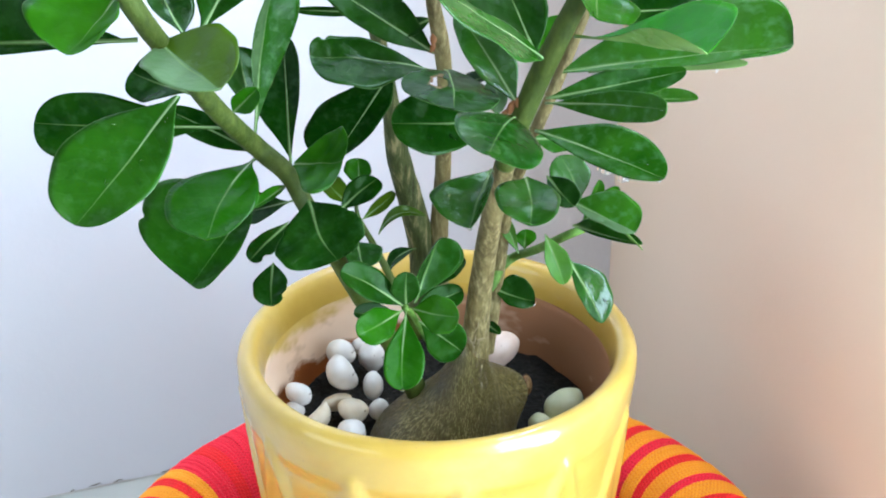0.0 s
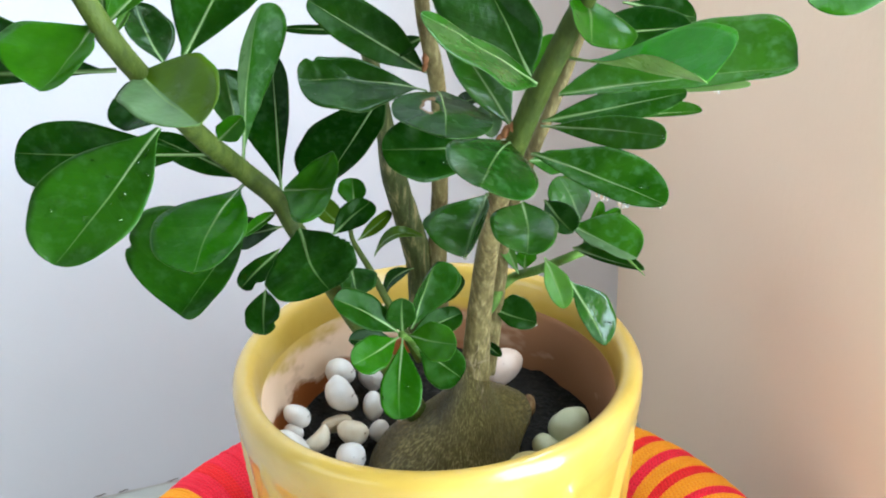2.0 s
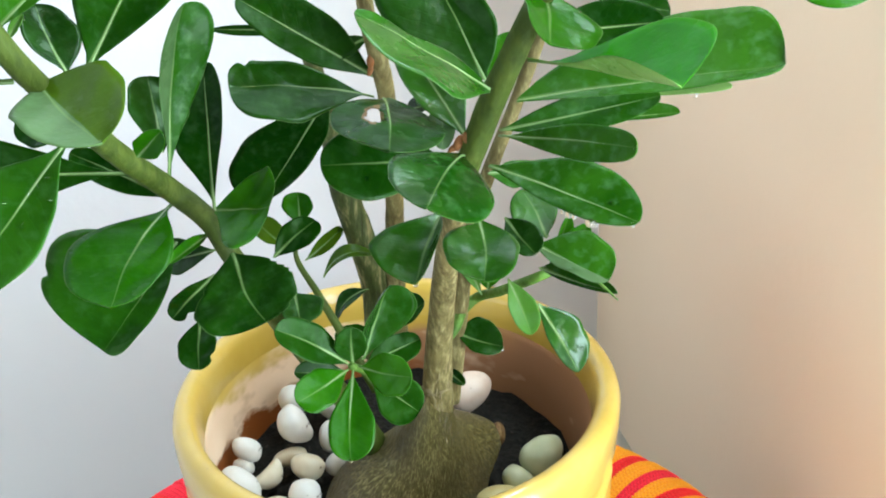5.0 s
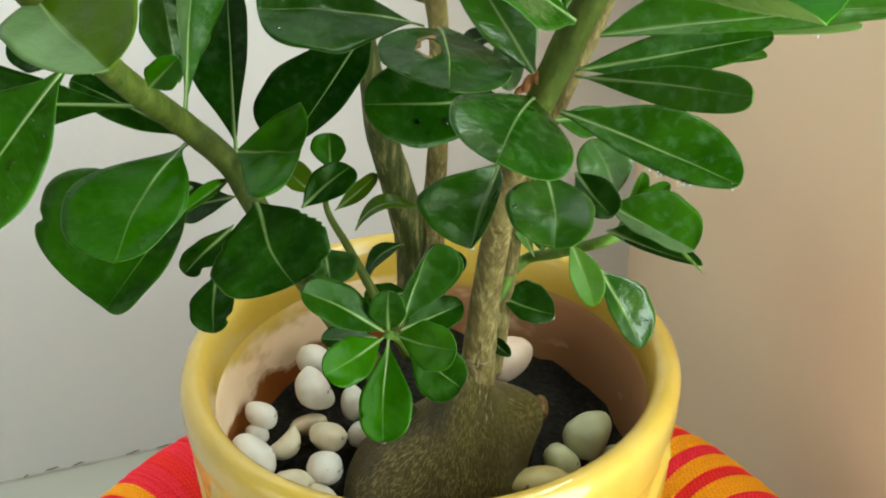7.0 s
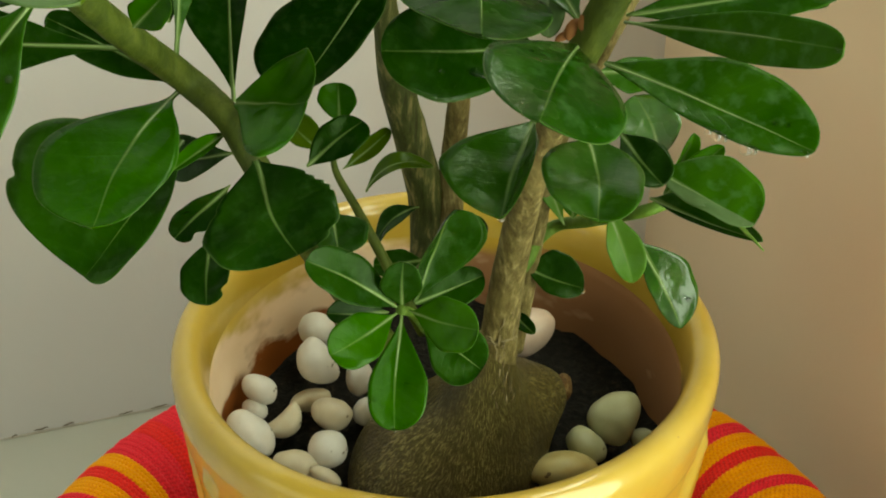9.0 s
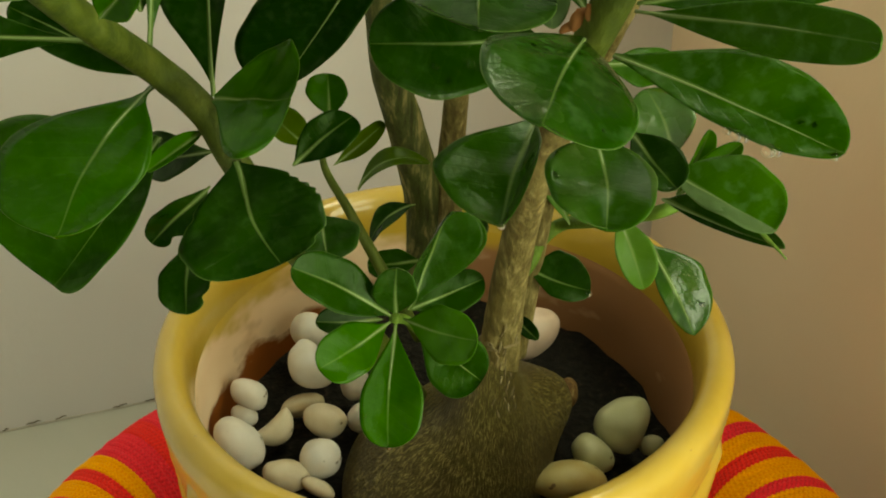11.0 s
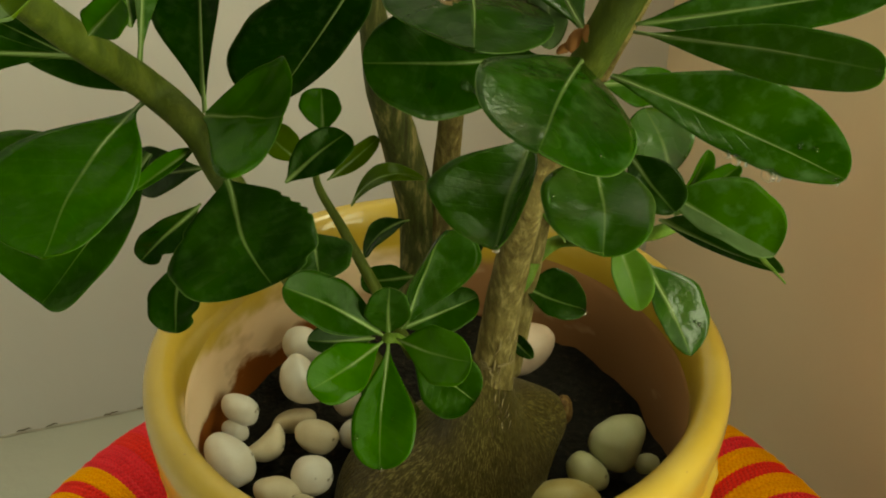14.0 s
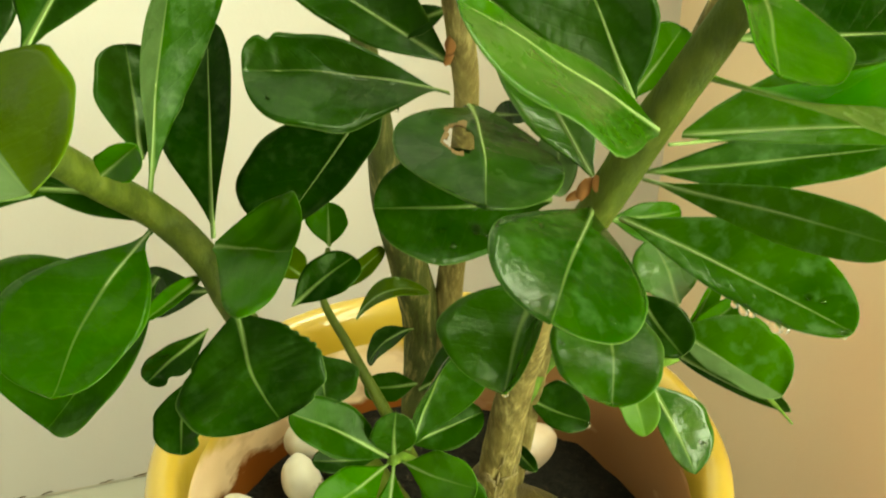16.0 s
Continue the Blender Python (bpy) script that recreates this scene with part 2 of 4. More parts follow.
def inside_material():
    m, n, l, b = mat("pot_inside_glaze", (0.6, 0.42, 0.33), 0.5, 0.18, 0.0)
    vec = coords(n, l, (28, 28, 45))
    a = node(n, "ShaderNodeTexNoise", Scale=1.0, Detail=5.0)
    l.new(vec, a.inputs["Vector"])
    col = ramp(n, l, a.outputs["Fac"], [(0.3, (0.80, 0.57, 0.38)), (0.7, (0.86, 0.65, 0.47))])
    big = node(n, "ShaderNodeTexNoise", Scale=1.1, Detail=3.0)
    l.new(vec, big.inputs["Vector"])
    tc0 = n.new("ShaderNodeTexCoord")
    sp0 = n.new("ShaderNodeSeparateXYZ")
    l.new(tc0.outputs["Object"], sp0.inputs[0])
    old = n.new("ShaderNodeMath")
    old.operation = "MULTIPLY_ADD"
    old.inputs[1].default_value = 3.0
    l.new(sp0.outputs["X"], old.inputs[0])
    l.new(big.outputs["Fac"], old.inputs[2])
    # brown stains, spread and deepened towards +X to paint in that side's shade
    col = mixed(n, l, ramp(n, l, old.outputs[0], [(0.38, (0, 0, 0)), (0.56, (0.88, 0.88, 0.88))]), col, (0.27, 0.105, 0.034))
    # glaze run down over the lip
    run = n.new("ShaderNodeMath")
    run.operation = "MULTIPLY_ADD"
    run.inputs[1].default_value = 0.045
    l.new(big.outputs["Fac"], run.inputs[0])
    l.new(sp0.outputs["Z"], run.inputs[2])
    ran = ramp(n, l, run.outputs[0], [(0.331, (0, 0, 0)), (0.341, (0.95, 0.95, 0.95))])
    ran = mixed(n, l, 1.0, ran, ramp(n, l, sp0.outputs["X"], [(0.02, (1, 1, 1)), (0.06, (0, 0, 0))]), "MULTIPLY")
    col = mixed(n, l, ran, col, (0.50, 0.33, 0.045))
    # soil line: brown stain just above the soil
    tc = n.new("ShaderNodeTexCoord")
    sp = n.new("ShaderNodeSeparateXYZ")
    l.new(tc.outputs["Object"], sp.inputs[0])
    w = n.new("ShaderNodeMath")
    w.operation = "MULTIPLY_ADD"
    w.inputs[1].default_value = -0.026
    rag = node(n, "ShaderNodeTexNoise", Scale=1.8, Detail=4.0)
    l.new(vec, rag.inputs["Vector"])
    l.new(rag.outputs["Fac"], w.inputs[0])
    l.new(sp.outputs["Z"], w.inputs[2])
    stain = ramp(n, l, w.outputs[0], [(0.2735, (1, 1, 1)), (0.2765, (0, 0, 0))])
    side = ramp(n, l, sp0.outputs["X"], [(0.0, (1, 1, 1)), (0.03, (0, 0, 0))])
    stain = mixed(n, l, 1.0, stain, side, "MULTIPLY")
    col = mixed(n, l, stain, col, (0.26, 0.075, 0.016))
    l.new(col, b.inputs["Base Color"])
    bump(n, l, b, a.outputs["Fac"], 0.2, 0.002)
    return m


GLAZE, INSIDE = glaze_material(), inside_material()


def pebble_material(name, white, veil_colour):
    m, n, l, b = mat(name, white, 0.48, 0.4, 0.22)
    vec = coords(n, l, (130, 130, 130))
    a = node(n, "ShaderNodeTexNoise", Scale=0.8, Detail=5.0)
    l.new(vec, a.inputs["Vector"])
    veil = ramp(n, l, a.outputs["Fac"], [(0.42, (0, 0, 0)), (0.75, (0.7, 0.7, 0.7))])
    col = mixed(n, l, veil, white, veil_colour)
    d = node(n, "ShaderNodeTexNoise", Scale=1.7, Detail=2.0)
    l.new(vec, d.inputs["Vector"])
    dirt = ramp(n, l, d.outputs["Fac"], [(0.69, (0, 0, 0)), (0.73, (0.85, 0.85, 0.85))])
    col = mixed(n, l, dirt, col, (0.10, 0.06, 0.03))
    l.new(col, b.inputs["Base Color"])
    b.inputs["Subsurface Weight"].default_value = 0.15
    b.inputs["Subsurface Radius"].default_value = (0.006, 0.005, 0.004)
    bump(n, l, b, a.outputs["Fac"], 0.3, 0.0015)
    b.inputs["Coat Roughness"].default_value = 0.08
    return m


def soil_material():
    m, n, l, b = mat("potting_soil", (0.018, 0.013, 0.010), 0.9, 0.2)
    a = node(n, "ShaderNodeTexNoise", Scale=330.0, Detail=5.0)
    l.new(coords(n, l, (1, 1, 1)), a.inputs["Vector"])
    l.new(ramp(n, l, a.outputs["Fac"], [(0.35, (0.007, 0.0065, 0.005)), (0.62, (0.015, 0.013, 0.010)), (0.80, (0.06, 0.045, 0.03))]), b.inputs["Base Color"])
    bump(n, l, b, a.outputs["Fac"], 0.9, 0.003)
    return m


def wall_material(name, colour, other):
    m, n, l, b = mat(name, colour, 0.75, 0.25)
    vec = coords(n, l, (1, 1, 1))
    a = node(n, "ShaderNodeTexNoise", Scale=3.0, Detail=4.0)
    l.new(vec, a.inputs["Vector"])
    f = node(n, "ShaderNodeTexNoise", Scale=120.0, Detail=3.0)
    l.new(vec, f.inputs["Vector"])
    l.new(ramp(n, l, a.outputs["Fac"], [(0.3, other), (0.7, colour)]), b.inputs["Base Color"])
    bump(n, l, b, f.outputs["Fac"], 0.12, 0.002)
    return m


def cord_material(name, dark, light):
    m, n, l, b = mat(name, light, 0.8, 0.2)
    b.inputs["Sheen Weight"].default_value = 0.08
    a = node(n, "ShaderNodeTexNoise", Scale=600.0, Detail=3.0)
    l.new(coords(n, l, (1, 1, 1)), a.inputs["Vector"])
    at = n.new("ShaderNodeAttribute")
    at.attribute_name = "twist_shade"
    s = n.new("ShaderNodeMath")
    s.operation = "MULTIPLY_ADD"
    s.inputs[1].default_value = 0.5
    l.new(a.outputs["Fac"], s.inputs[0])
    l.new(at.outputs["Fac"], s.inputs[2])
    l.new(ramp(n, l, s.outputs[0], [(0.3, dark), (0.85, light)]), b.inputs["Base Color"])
    bump(n, l, b, s.outputs[0], 0.5, 0.001)
    return m


# greenish and pinkish tones are dimmed: the stones' shade is put into their colour
PEBBLE = [pebble_material("white_pebble", (0.68, 0.65, 0.61), (0.55, 0.50, 0.43)), pebble_material("cream_pebble", (0.62, 0.55, 0.42), (0.48, 0.38, 0.24)), pebble_material("greenish_dim_pebble", (0.46, 0.47, 0.30), (0.34, 0.34, 0.17)), pebble_material("pinkish_dim_pebble", (0.60, 0.47, 0.38), (0.46, 0.33, 0.25)), pebble_material("ochre_pebble", (0.50, 0.43, 0.20), (0.42, 0.25, 0.06))]
SOIL = soil_material()
WALLWHITE = wall_material("white_wall_paint", (0.765, 0.765, 0.805), (0.735, 0.735, 0.775))
WALLPINK = wall_material("beige_wall_paint", (0.95, 0.755, 0.56), (0.92, 0.725, 0.53))
FLOORM = wall_material("grey_floor_cement", (0.60, 0.61, 0.57), (0.54, 0.55, 0.51))
# ceiling and far walls are out of view; their tones only tune bounced light
CEIL = wall_material("ceiling_paint", (0.72, 0.70, 0.66), (0.68, 0.66, 0.62))
DIM = wall_material("low_bounce_paint", (0.42, 0.39, 0.35), (0.37, 0.34, 0.30))
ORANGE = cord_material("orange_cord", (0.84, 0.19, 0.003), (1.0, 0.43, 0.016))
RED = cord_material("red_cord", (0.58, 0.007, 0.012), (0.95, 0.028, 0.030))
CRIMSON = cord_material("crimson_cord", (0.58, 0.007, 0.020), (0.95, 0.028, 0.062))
CLAY, n_, l_, b_ = mat("terracotta", (0.42, 0.13, 0.08), 0.6)
SCUFF, n_, l_, b_ = mat("dark_scuff", (0.16, 0.14, 0.10), 0.8)
GAPM, n_, l_, b_ = mat("joint_mortar", (0.62, 0.60, 0.56), 0.85)
REDLEAF, n_, l_, b_ = mat("dry_scale", (0.20, 0.075, 0.016), 0.7)
FLAKE, n_, l_, b_ = mat("pale_bark_flake", (0.21, 0.165, 0.08), 0.75)
BURNT, n_, l_, b_ = mat("burnt_leaf_edge", (0.17, 0.10, 0.035), 0.7)
DROP, n_, l_, b_ = mat("water_drop", (1, 1, 1), 0.02)
b_.inputs["Transmission Weight"].default_value, b_.inputs["IOR"].default_value = 1.0, 1.33
FRAMEM, n_, l_, b_ = mat("window_paint", (0.75, 0.74, 0.72), 0.4)


# ---- mesh helpers ----
def link(name, bm, material, parent=None, label="", smooth=True):
    me = bpy.data.meshes.new(name)
    bm.normal_update()
    bm.to_mesh(me)
    bm.free()
    for p in me.polygons:
        p.use_smooth = smooth
    me.materials.append(material)
    ob = new(name, me)
    if parent:
        ob.parent = parent
    if label:
        ob["label"] = label
    return ob


part = link


def block(bm, p, ex, ey, ez):
    """A box from corner p along three edges."""
    vs = [bm.verts.new(p + ex * i + ey * j + ez * k) for k in (0, 1) for j in (0, 1) for i in (0, 1)]
    for f in ((0, 2, 3, 1), (4, 5, 7, 6), (0, 1, 5, 4), (2, 6, 7, 3), (0, 4, 6, 2), (1, 3, 7, 5)):
        bm.faces.new([vs[i] for i in f])


def smooth_path(points, steps):
    """Catmull-Rom through rows of (x, y, z, radius)."""
    p = [np.array(q) for q in points]
    p = [2 * p[0] - p[1]] + p + [2 * p[-1] - p[-2]]
    rows = []
    for i in range(1, len(p) - 2):
        for s in range(steps):
            t = s / steps
            rows.append(0.5 * (2 * p[i] + (p[i + 1] - p[i - 1]) * t + (2 * p[i - 1] - 5 * p[i] + 4 * p[i + 1] - p[i + 2]) * t * t + (3 * p[i] - p[i - 1] - 3 * p[i + 1] + p[i + 2]) * t ** 3))
    rows.append(p[-2])
    return rows


def tube(bm, rows, sides, rough=0.0, closed=False):
    rings, last = [], None
    for i, q in enumerate(rows):
        c = Vector(q[:3])
        a, b = rows[i - 1 if closed or i else 0], rows[(i + 1) % len(rows) if closed else min(i + 1, len(rows) - 1)]
        d = (Vector(b[:3]) - Vector(a[:3])).normalized()
        side = (last - d * last.dot(d)).normalized() if last else d.orthogonal().normalized()
        last = side
        up = d.cross(side)
        ring = []
        for k in range(sides):
            an = 2 * math.pi * k / sides
            v = side * math.cos(an) + up * math.sin(an)
            r = q[3] * (1 + rough * noise.noise((c + v * q[3]) * 150))
            ring.append(bm.verts.new(c + v * r))
        rings.append(ring)
    for i in range(len(rings) if closed else len(rings) - 1):
        a, b = rings[i], rings[(i + 1) % len(rings)]
        for k in range(sides):
            bm.faces.new((a[k], a[(k + 1) % sides], b[(k + 1) % sides], b[k]))
    if not closed:
        bm.faces.new(rings[0][::-1])
        bm.faces.new(rings[-1])


def lathe(bm, profile, sides, shape=None):
    rings = []
    for r, z in profile:
        ring = []
        for k in range(sides):
            a = 2 * math.pi * k / sides
            rr = r + (shape(a, r, z) if shape else 0)
            ring.append(bm.verts.new((rr * math.cos(a), rr * math.sin(a), z)))
        rings.append(ring)
    for a, b in zip(rings, rings[1:]):
        for k in range(sides):
            bm.faces.new((a[k], a[(k + 1) % sides], b[(k + 1) % sides], b[k]))
    return rings


# ---- the room ----
H, T = 2.6, 0.12
Z = Vector((0, 0, 1))
NL, NR = -V, -U  # outward normals of the left and the right wall
bm = bmesh.new()
block(bm, CORNER + NR * T - Z * 0.0, U * (LONG + T), NL * T, Z * H)
tagged(link("wall_left", bm, WALLWHITE, smooth=False), "matt white painted plaster wall meeting the floor", "wall", kind="structure")
bm = bmesh.new()
a, b2, s, h = WIN
a3, b3, s3, h3 = HIGH_FILL
for s0, s1, z0, z1 in ((0, a3, 0, H), (a3, b3, 0, s3), (a3, b3, h3, H), (b3, a, 0, H), (b2, WIDE, 0, H), (a, b2, 0, s), (a, b2, h, H)):
    block(bm, CORNER + V * s0 + Z * z0, NR * T, V * (s1 - s0), Z * (z1 - z0))
tagged(link("wall_right", bm, WALLPINK, smooth=False), "beige painted plaster wall with two unseen window openings", "wall", kind="structure")
bm = bmesh.new()
a, b2, s, h = FILL_OPENING
for s0, s1, z0, z1 in ((0, a, 0, H), (b2, WIDE, 0, H), (a, b2, 0, s), (a, b2, h, H)):
    block(bm, CORNER + U * LONG + V * s0 + Z * z0, U * T, V * (s1 - s0), Z * (z1 - z0))
tagged(link("wall_far", bm, DIM, smooth=False), "plain unseen brown-grey painted wall with an added wide opening", "wall", kind="structure")
bm = bmesh.new()
block(bm, CORNER + V * WIDE + NR * T, U * (LONG + 2 * T), V * T, Z * H)
tagged(link("wall_behind", bm, DIM, smooth=False), "plain unseen brown-grey painted wall added to close the room", "wall", kind="structure")
bm = bmesh.new()
block(bm, CORNER + NL * T + NR * T - Z * 0.1, U * (LONG + 2 * T), V * (WIDE + 2 * T), Z * 0.1)
tagged(link("floor", bm, FLOORM, smooth=False), "smooth pale grey cement floor", "floor", kind="structure")
bm = bmesh.new()
block(bm, CORNER + NL * T + NR * T + Z * H, U * (LONG + 2 * T), V * (WIDE + 2 * T), Z * 0.1)
tagged(link("ceiling", bm, CEIL, smooth=False), "plain unseen dull beige ceiling", "ceiling", kind="structure")
# the second window is invented to hold the high fill lamp
for title, (a, b2, s, h) in (("window_1", WIN), ("added_window", HIGH_FILL)):
    win = tagged(new(title), "unseen open window with a painted frame letting in daylight", "window", kind="structure")
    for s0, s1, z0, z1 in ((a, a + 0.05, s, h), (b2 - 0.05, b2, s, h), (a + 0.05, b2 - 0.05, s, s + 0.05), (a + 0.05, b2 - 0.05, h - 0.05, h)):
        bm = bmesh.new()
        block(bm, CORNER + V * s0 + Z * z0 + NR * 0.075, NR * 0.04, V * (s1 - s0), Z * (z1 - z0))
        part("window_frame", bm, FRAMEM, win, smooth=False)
# grimy, slightly raised joint where the wall meets the floor
bm = bmesh.new()
rng = random.Random(4)
for i in range(34):
    p0 = CORNER + U * (0.25 + i * 0.012)
    hgt, dep = 0.0004 + rng.random() * 0.0007, 0.0006 + rng.random() * 0.0005
    block(bm, p0 + Z * 0.0005, U * 0.0122, V * dep, Z * hgt)
tagged(link("skirting_joint", bm, GAPM, smooth=False), "thin rough mortar joint between wall and floor", "joint", kind="structure")
bm = bmesh.new()
for along, width, z0, hgt in ((0.385, 0.012, 0.004, 0.0012), (0.41, 0.010, 0.004, 0.0010), (0.452, 0.008, 0.005, 0.0012), (0.470, 0.010, 0.006, 0.0016), (0.492, 0.004, 0.004, 0.0014)):
    for i in range(8):
        f0 = math.sin(math.pi * (i + 0.5) / 8)
        block(bm, CORNER + U * (along + width * i / 8) + V * 0.0006 + Z * (z0 * 0.6 - i * 0.0001 + rng.random() * 0.0010), U * width / 8, V * 0.0008, Z * hgt * f0 * 0.45)
tagged(link("wall_scuffs", bm, SCUFF, smooth=False), "dark scuff marks low on the white wall", "scuff mark", kind="stuff")

# ---- the stool: a low round seat with a cord-wrapped ring ----
RING_R, RING_T, RING_Z = 0.175, 0.030, 0.155
stool = tagged(new("stool"), "low round woven stool wrapped in red and orange cord", "stool")
bm = bmesh.new()
lathe(bm, [(0.05, 0.006), (0.135, 0.004), (0.142, 0.0), (0.150, 0.008), (0.155, 0.06), (0.152, 0.12), (0.155, 0.150), (0.10, 0.146), (0.002, 0.146)], 64)
part("drum", bm, CLAY, stool, "brick-red drum body")
bm = bmesh.new()
tube(bm, [(RING_R * math.cos(a), RING_R * math.sin(a), RING_Z, RING_T - 0.002) for a in np.linspace(0, 2 * math.pi, 97)[:-1]], 20, closed=True)
part("ring_core", bm, CRIMSON, stool)


def cord_band(a0, a1, material, name):
    """A band of twisted cord turns wound round the ring from angle a0 to a1, drawn finest on the upper side."""
    count = max(1, round((a1 - a0) * (RING_R + 0.4 * RING_T) / 0.0027))
    bm = bmesh.new()
    lay = bm.verts.layers.float.new("twist_shade")
    r = (a1 - a0) * RING_R / count * 0.70
    sides = 6
    arc = [radians(-25 + 225 * k / 190) for k in range(191)] + [radians(210 + 115 * k / 9) for k in range(10)]
    turns = len(arc)
    for i in range(count):
        a = a0 + (a1 - a0) * (i + 0.5) / count
        out, lift, jit = Vector((math.cos(a), math.sin(a), 0)), rng.uniform(-0.0003, 0.0004), rng.uniform(-0.0004, 0.0004)
        sway = Vector((-math.sin(a), math.cos(a), 0))
        rings, start = [], rng.uniform(0, 6.28)
        for k, q in enumerate(arc):
            d = out * math.cos(q) + Z * math.sin(q)
            c0 = out * RING_R + Z * RING_Z + d * (RING_T + lift) + sway * (jit * math.sin(2 * q + start) - 0.004 * math.cos(q))
            ring = []
            for j in range(sides):
                w = 2 * math.pi * j / sides
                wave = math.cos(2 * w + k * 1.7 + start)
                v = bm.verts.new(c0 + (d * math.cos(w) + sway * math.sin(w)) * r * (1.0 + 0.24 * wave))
                # grooves get a darker colour than crests, crease shade painted in
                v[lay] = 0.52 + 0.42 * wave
                ring.append(v)
            rings.append(ring)
        for k in range(turns):
            g, e = rings[k], rings[(k + 1) % turns]
            for j in range(sides):
                bm.faces.new((g[j], g[(j + 1) % sides], e[(j + 1) % sides], e[j]))
    return part(name, bm, material, stool)


angle, turn_no = radians(-40), 0
while angle < radians(320) - 0.01:
    plain = radians(112) < angle < radians(146)
    width = 0.049 if plain or turn_no % 2 else 0.066
    end = min(angle + width * rng.uniform(0.85, 1.15), radians(320))
    red = turn_no % 2 == 1 or plain
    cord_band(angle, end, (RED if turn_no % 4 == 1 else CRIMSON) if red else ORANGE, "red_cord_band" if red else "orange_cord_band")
    angle, turn_no = end, turn_no + 1
for k in range(96):
    a = 2 * math.pi * k / 96
    bm = bmesh.new()
    c0, out, sway = Vector((math.cos(a), math.sin(a), 0)) * 0.1445 + Z * 0.158, Vector((math.cos(a), math.sin(a), 0)), Vector((-math.sin(a), math.cos(a), 0))
    tilt = 0.5 if k % 2 else -0.5
    rows = []
    for i in range(10):
        q = 2 * math.pi * i / 10
        w = sway * math.cos(q) * 0.0075 + (out * math.cos(tilt) + Z * math.sin(tilt)) * math.sin(q) * 0.0035
        rows.append((*(c0 + w + Z * 0.002 * math.cos(q)), 0.0016))
    tube(bm, rows, 5, closed=True)
    part("braid_loop", bm, ORANGE if k % 5 else RED, stool)
saucer = tagged(new("plant_saucer"), "brick-red plastic saucer under the pot", "saucer")
bm = bmesh.new()
lathe(bm, [(0.002, 0.1475), (0.098, 0.1475), (0.104, 0.150), (0.112, 0.170), (0.1145, 0.171), (0.1145, 0.1685), (0.107, 0.1515), (0.100, 0.1512), (0.002, 0.1512)], 72)
part("dish", bm, CLAY, saucer)

# ---- the pot ----
pot = tagged(new("flower_pot"), "yellow glazed ceramic pot with raised zigzag triangles", "flower pot")
RIM = 0.33


def relief(a, r, z):
    """Raised V ridges round the body, and a slightly uneven hand-thrown wall."""
    wob = 0.0006 * math.sin(2 * a + 0.6) + 0.0004 * math.sin(3 * a + 2)
    top, low = 0.309, 0.225
    if not low - 0.01 < z < top + 0.004:
        return wob
    n_rep = 12
    u = ((a + 1.44) / (2 * math.pi) * n_rep) % 1.0
    tri = math.sqrt((abs(u - 0.5) * 2) ** 2 + 0.03) * 0.985  # 1 at the seam, near 0 at the middle
    level = low + (top - low) * tri
    dist = abs(z - level) * 0.45
    ridge = 0.0018 * max(0.0, 1 - (dist / 0.0085) ** 2) ** 1.5
    hollow = -0.0009 * max(0.0, min(1.0, (z - level) / 0.02))
    edge = 0.0010 * max(0.0, 1 - (abs(z - top) / 0.004) ** 2)
    return wob + math.hypot(ridge, edge) + hollow


prof = [(0.072, 0.1525), (0.077, 0.1525), (0.0795, 0.156)]
for i in range(61):
    z = 0.160 + (0.322 - 0.160) * i / 60
    t = (z - 0.160) / 0.162
    prof.append((0.0825 + 0.0180 * t ** 0.9, z))
R0, RT = 0.0949, 0.0056
for k in range(11):
    q = radians(-8 + 176 * k / 10)
    prof.append((R0 + RT * math.cos(q), RIM - 0.0028 + RT * 1.2 * math.sin(q)))
prof += [(0.0883, 0.3245), (0.0879, 0.320), (0.0876, 0.3165)]
bm = bmesh.new()
rings = lathe(bm, prof, 288, relief)
bm.faces.new(rings[0][::-1])
part("pot_body", bm, GLAZE, pot)
bm = bmesh.new()
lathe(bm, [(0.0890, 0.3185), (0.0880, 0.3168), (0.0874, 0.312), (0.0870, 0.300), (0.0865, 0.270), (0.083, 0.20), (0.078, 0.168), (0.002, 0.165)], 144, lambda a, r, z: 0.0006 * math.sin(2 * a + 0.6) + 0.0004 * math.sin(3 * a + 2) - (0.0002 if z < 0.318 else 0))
part("pot_lining", bm, INSIDE, pot, "pinkish unglazed inside wall with brown stains and painted shade on the right")

# ---- soil, bulb, stems ----
bm = bmesh.new()
for ri in range(26):
    r = 0.087 * ri / 25
    for k in range(72):
        a = 2 * math.pi * k / 72
        x, y = r * math.cos(a), r * math.sin(a)
        d = math.hypot(x - 0.008, y + 0.008)
        bm.verts.new((x, y, 0.272 + 0.004 * noise.noise(Vector((x, y, 0)) * 60) + 0.0022 * noise.noise(Vector((x, y, 3)) * 220) + 0.006 * max(0, 1 - d / 0.06) + 0.010 * max(0, (y - 0.03) / 0.057)))
bm.verts.ensure_lookup_table()
for ri in range(25):
    for k in range(72):
        i, j = ri * 72 + k, ri * 72 + (k + 1) % 72
        bm.faces.new([bm.verts[q] for q in (i, j, j + 72, i + 72)])
bmesh.ops.remove_doubles(bm, verts=bm.verts[:], dist=0.00001)
tagged(link("soil", bm, SOIL), "dark damp potting soil inside the pot", "soil", kind="stuff")

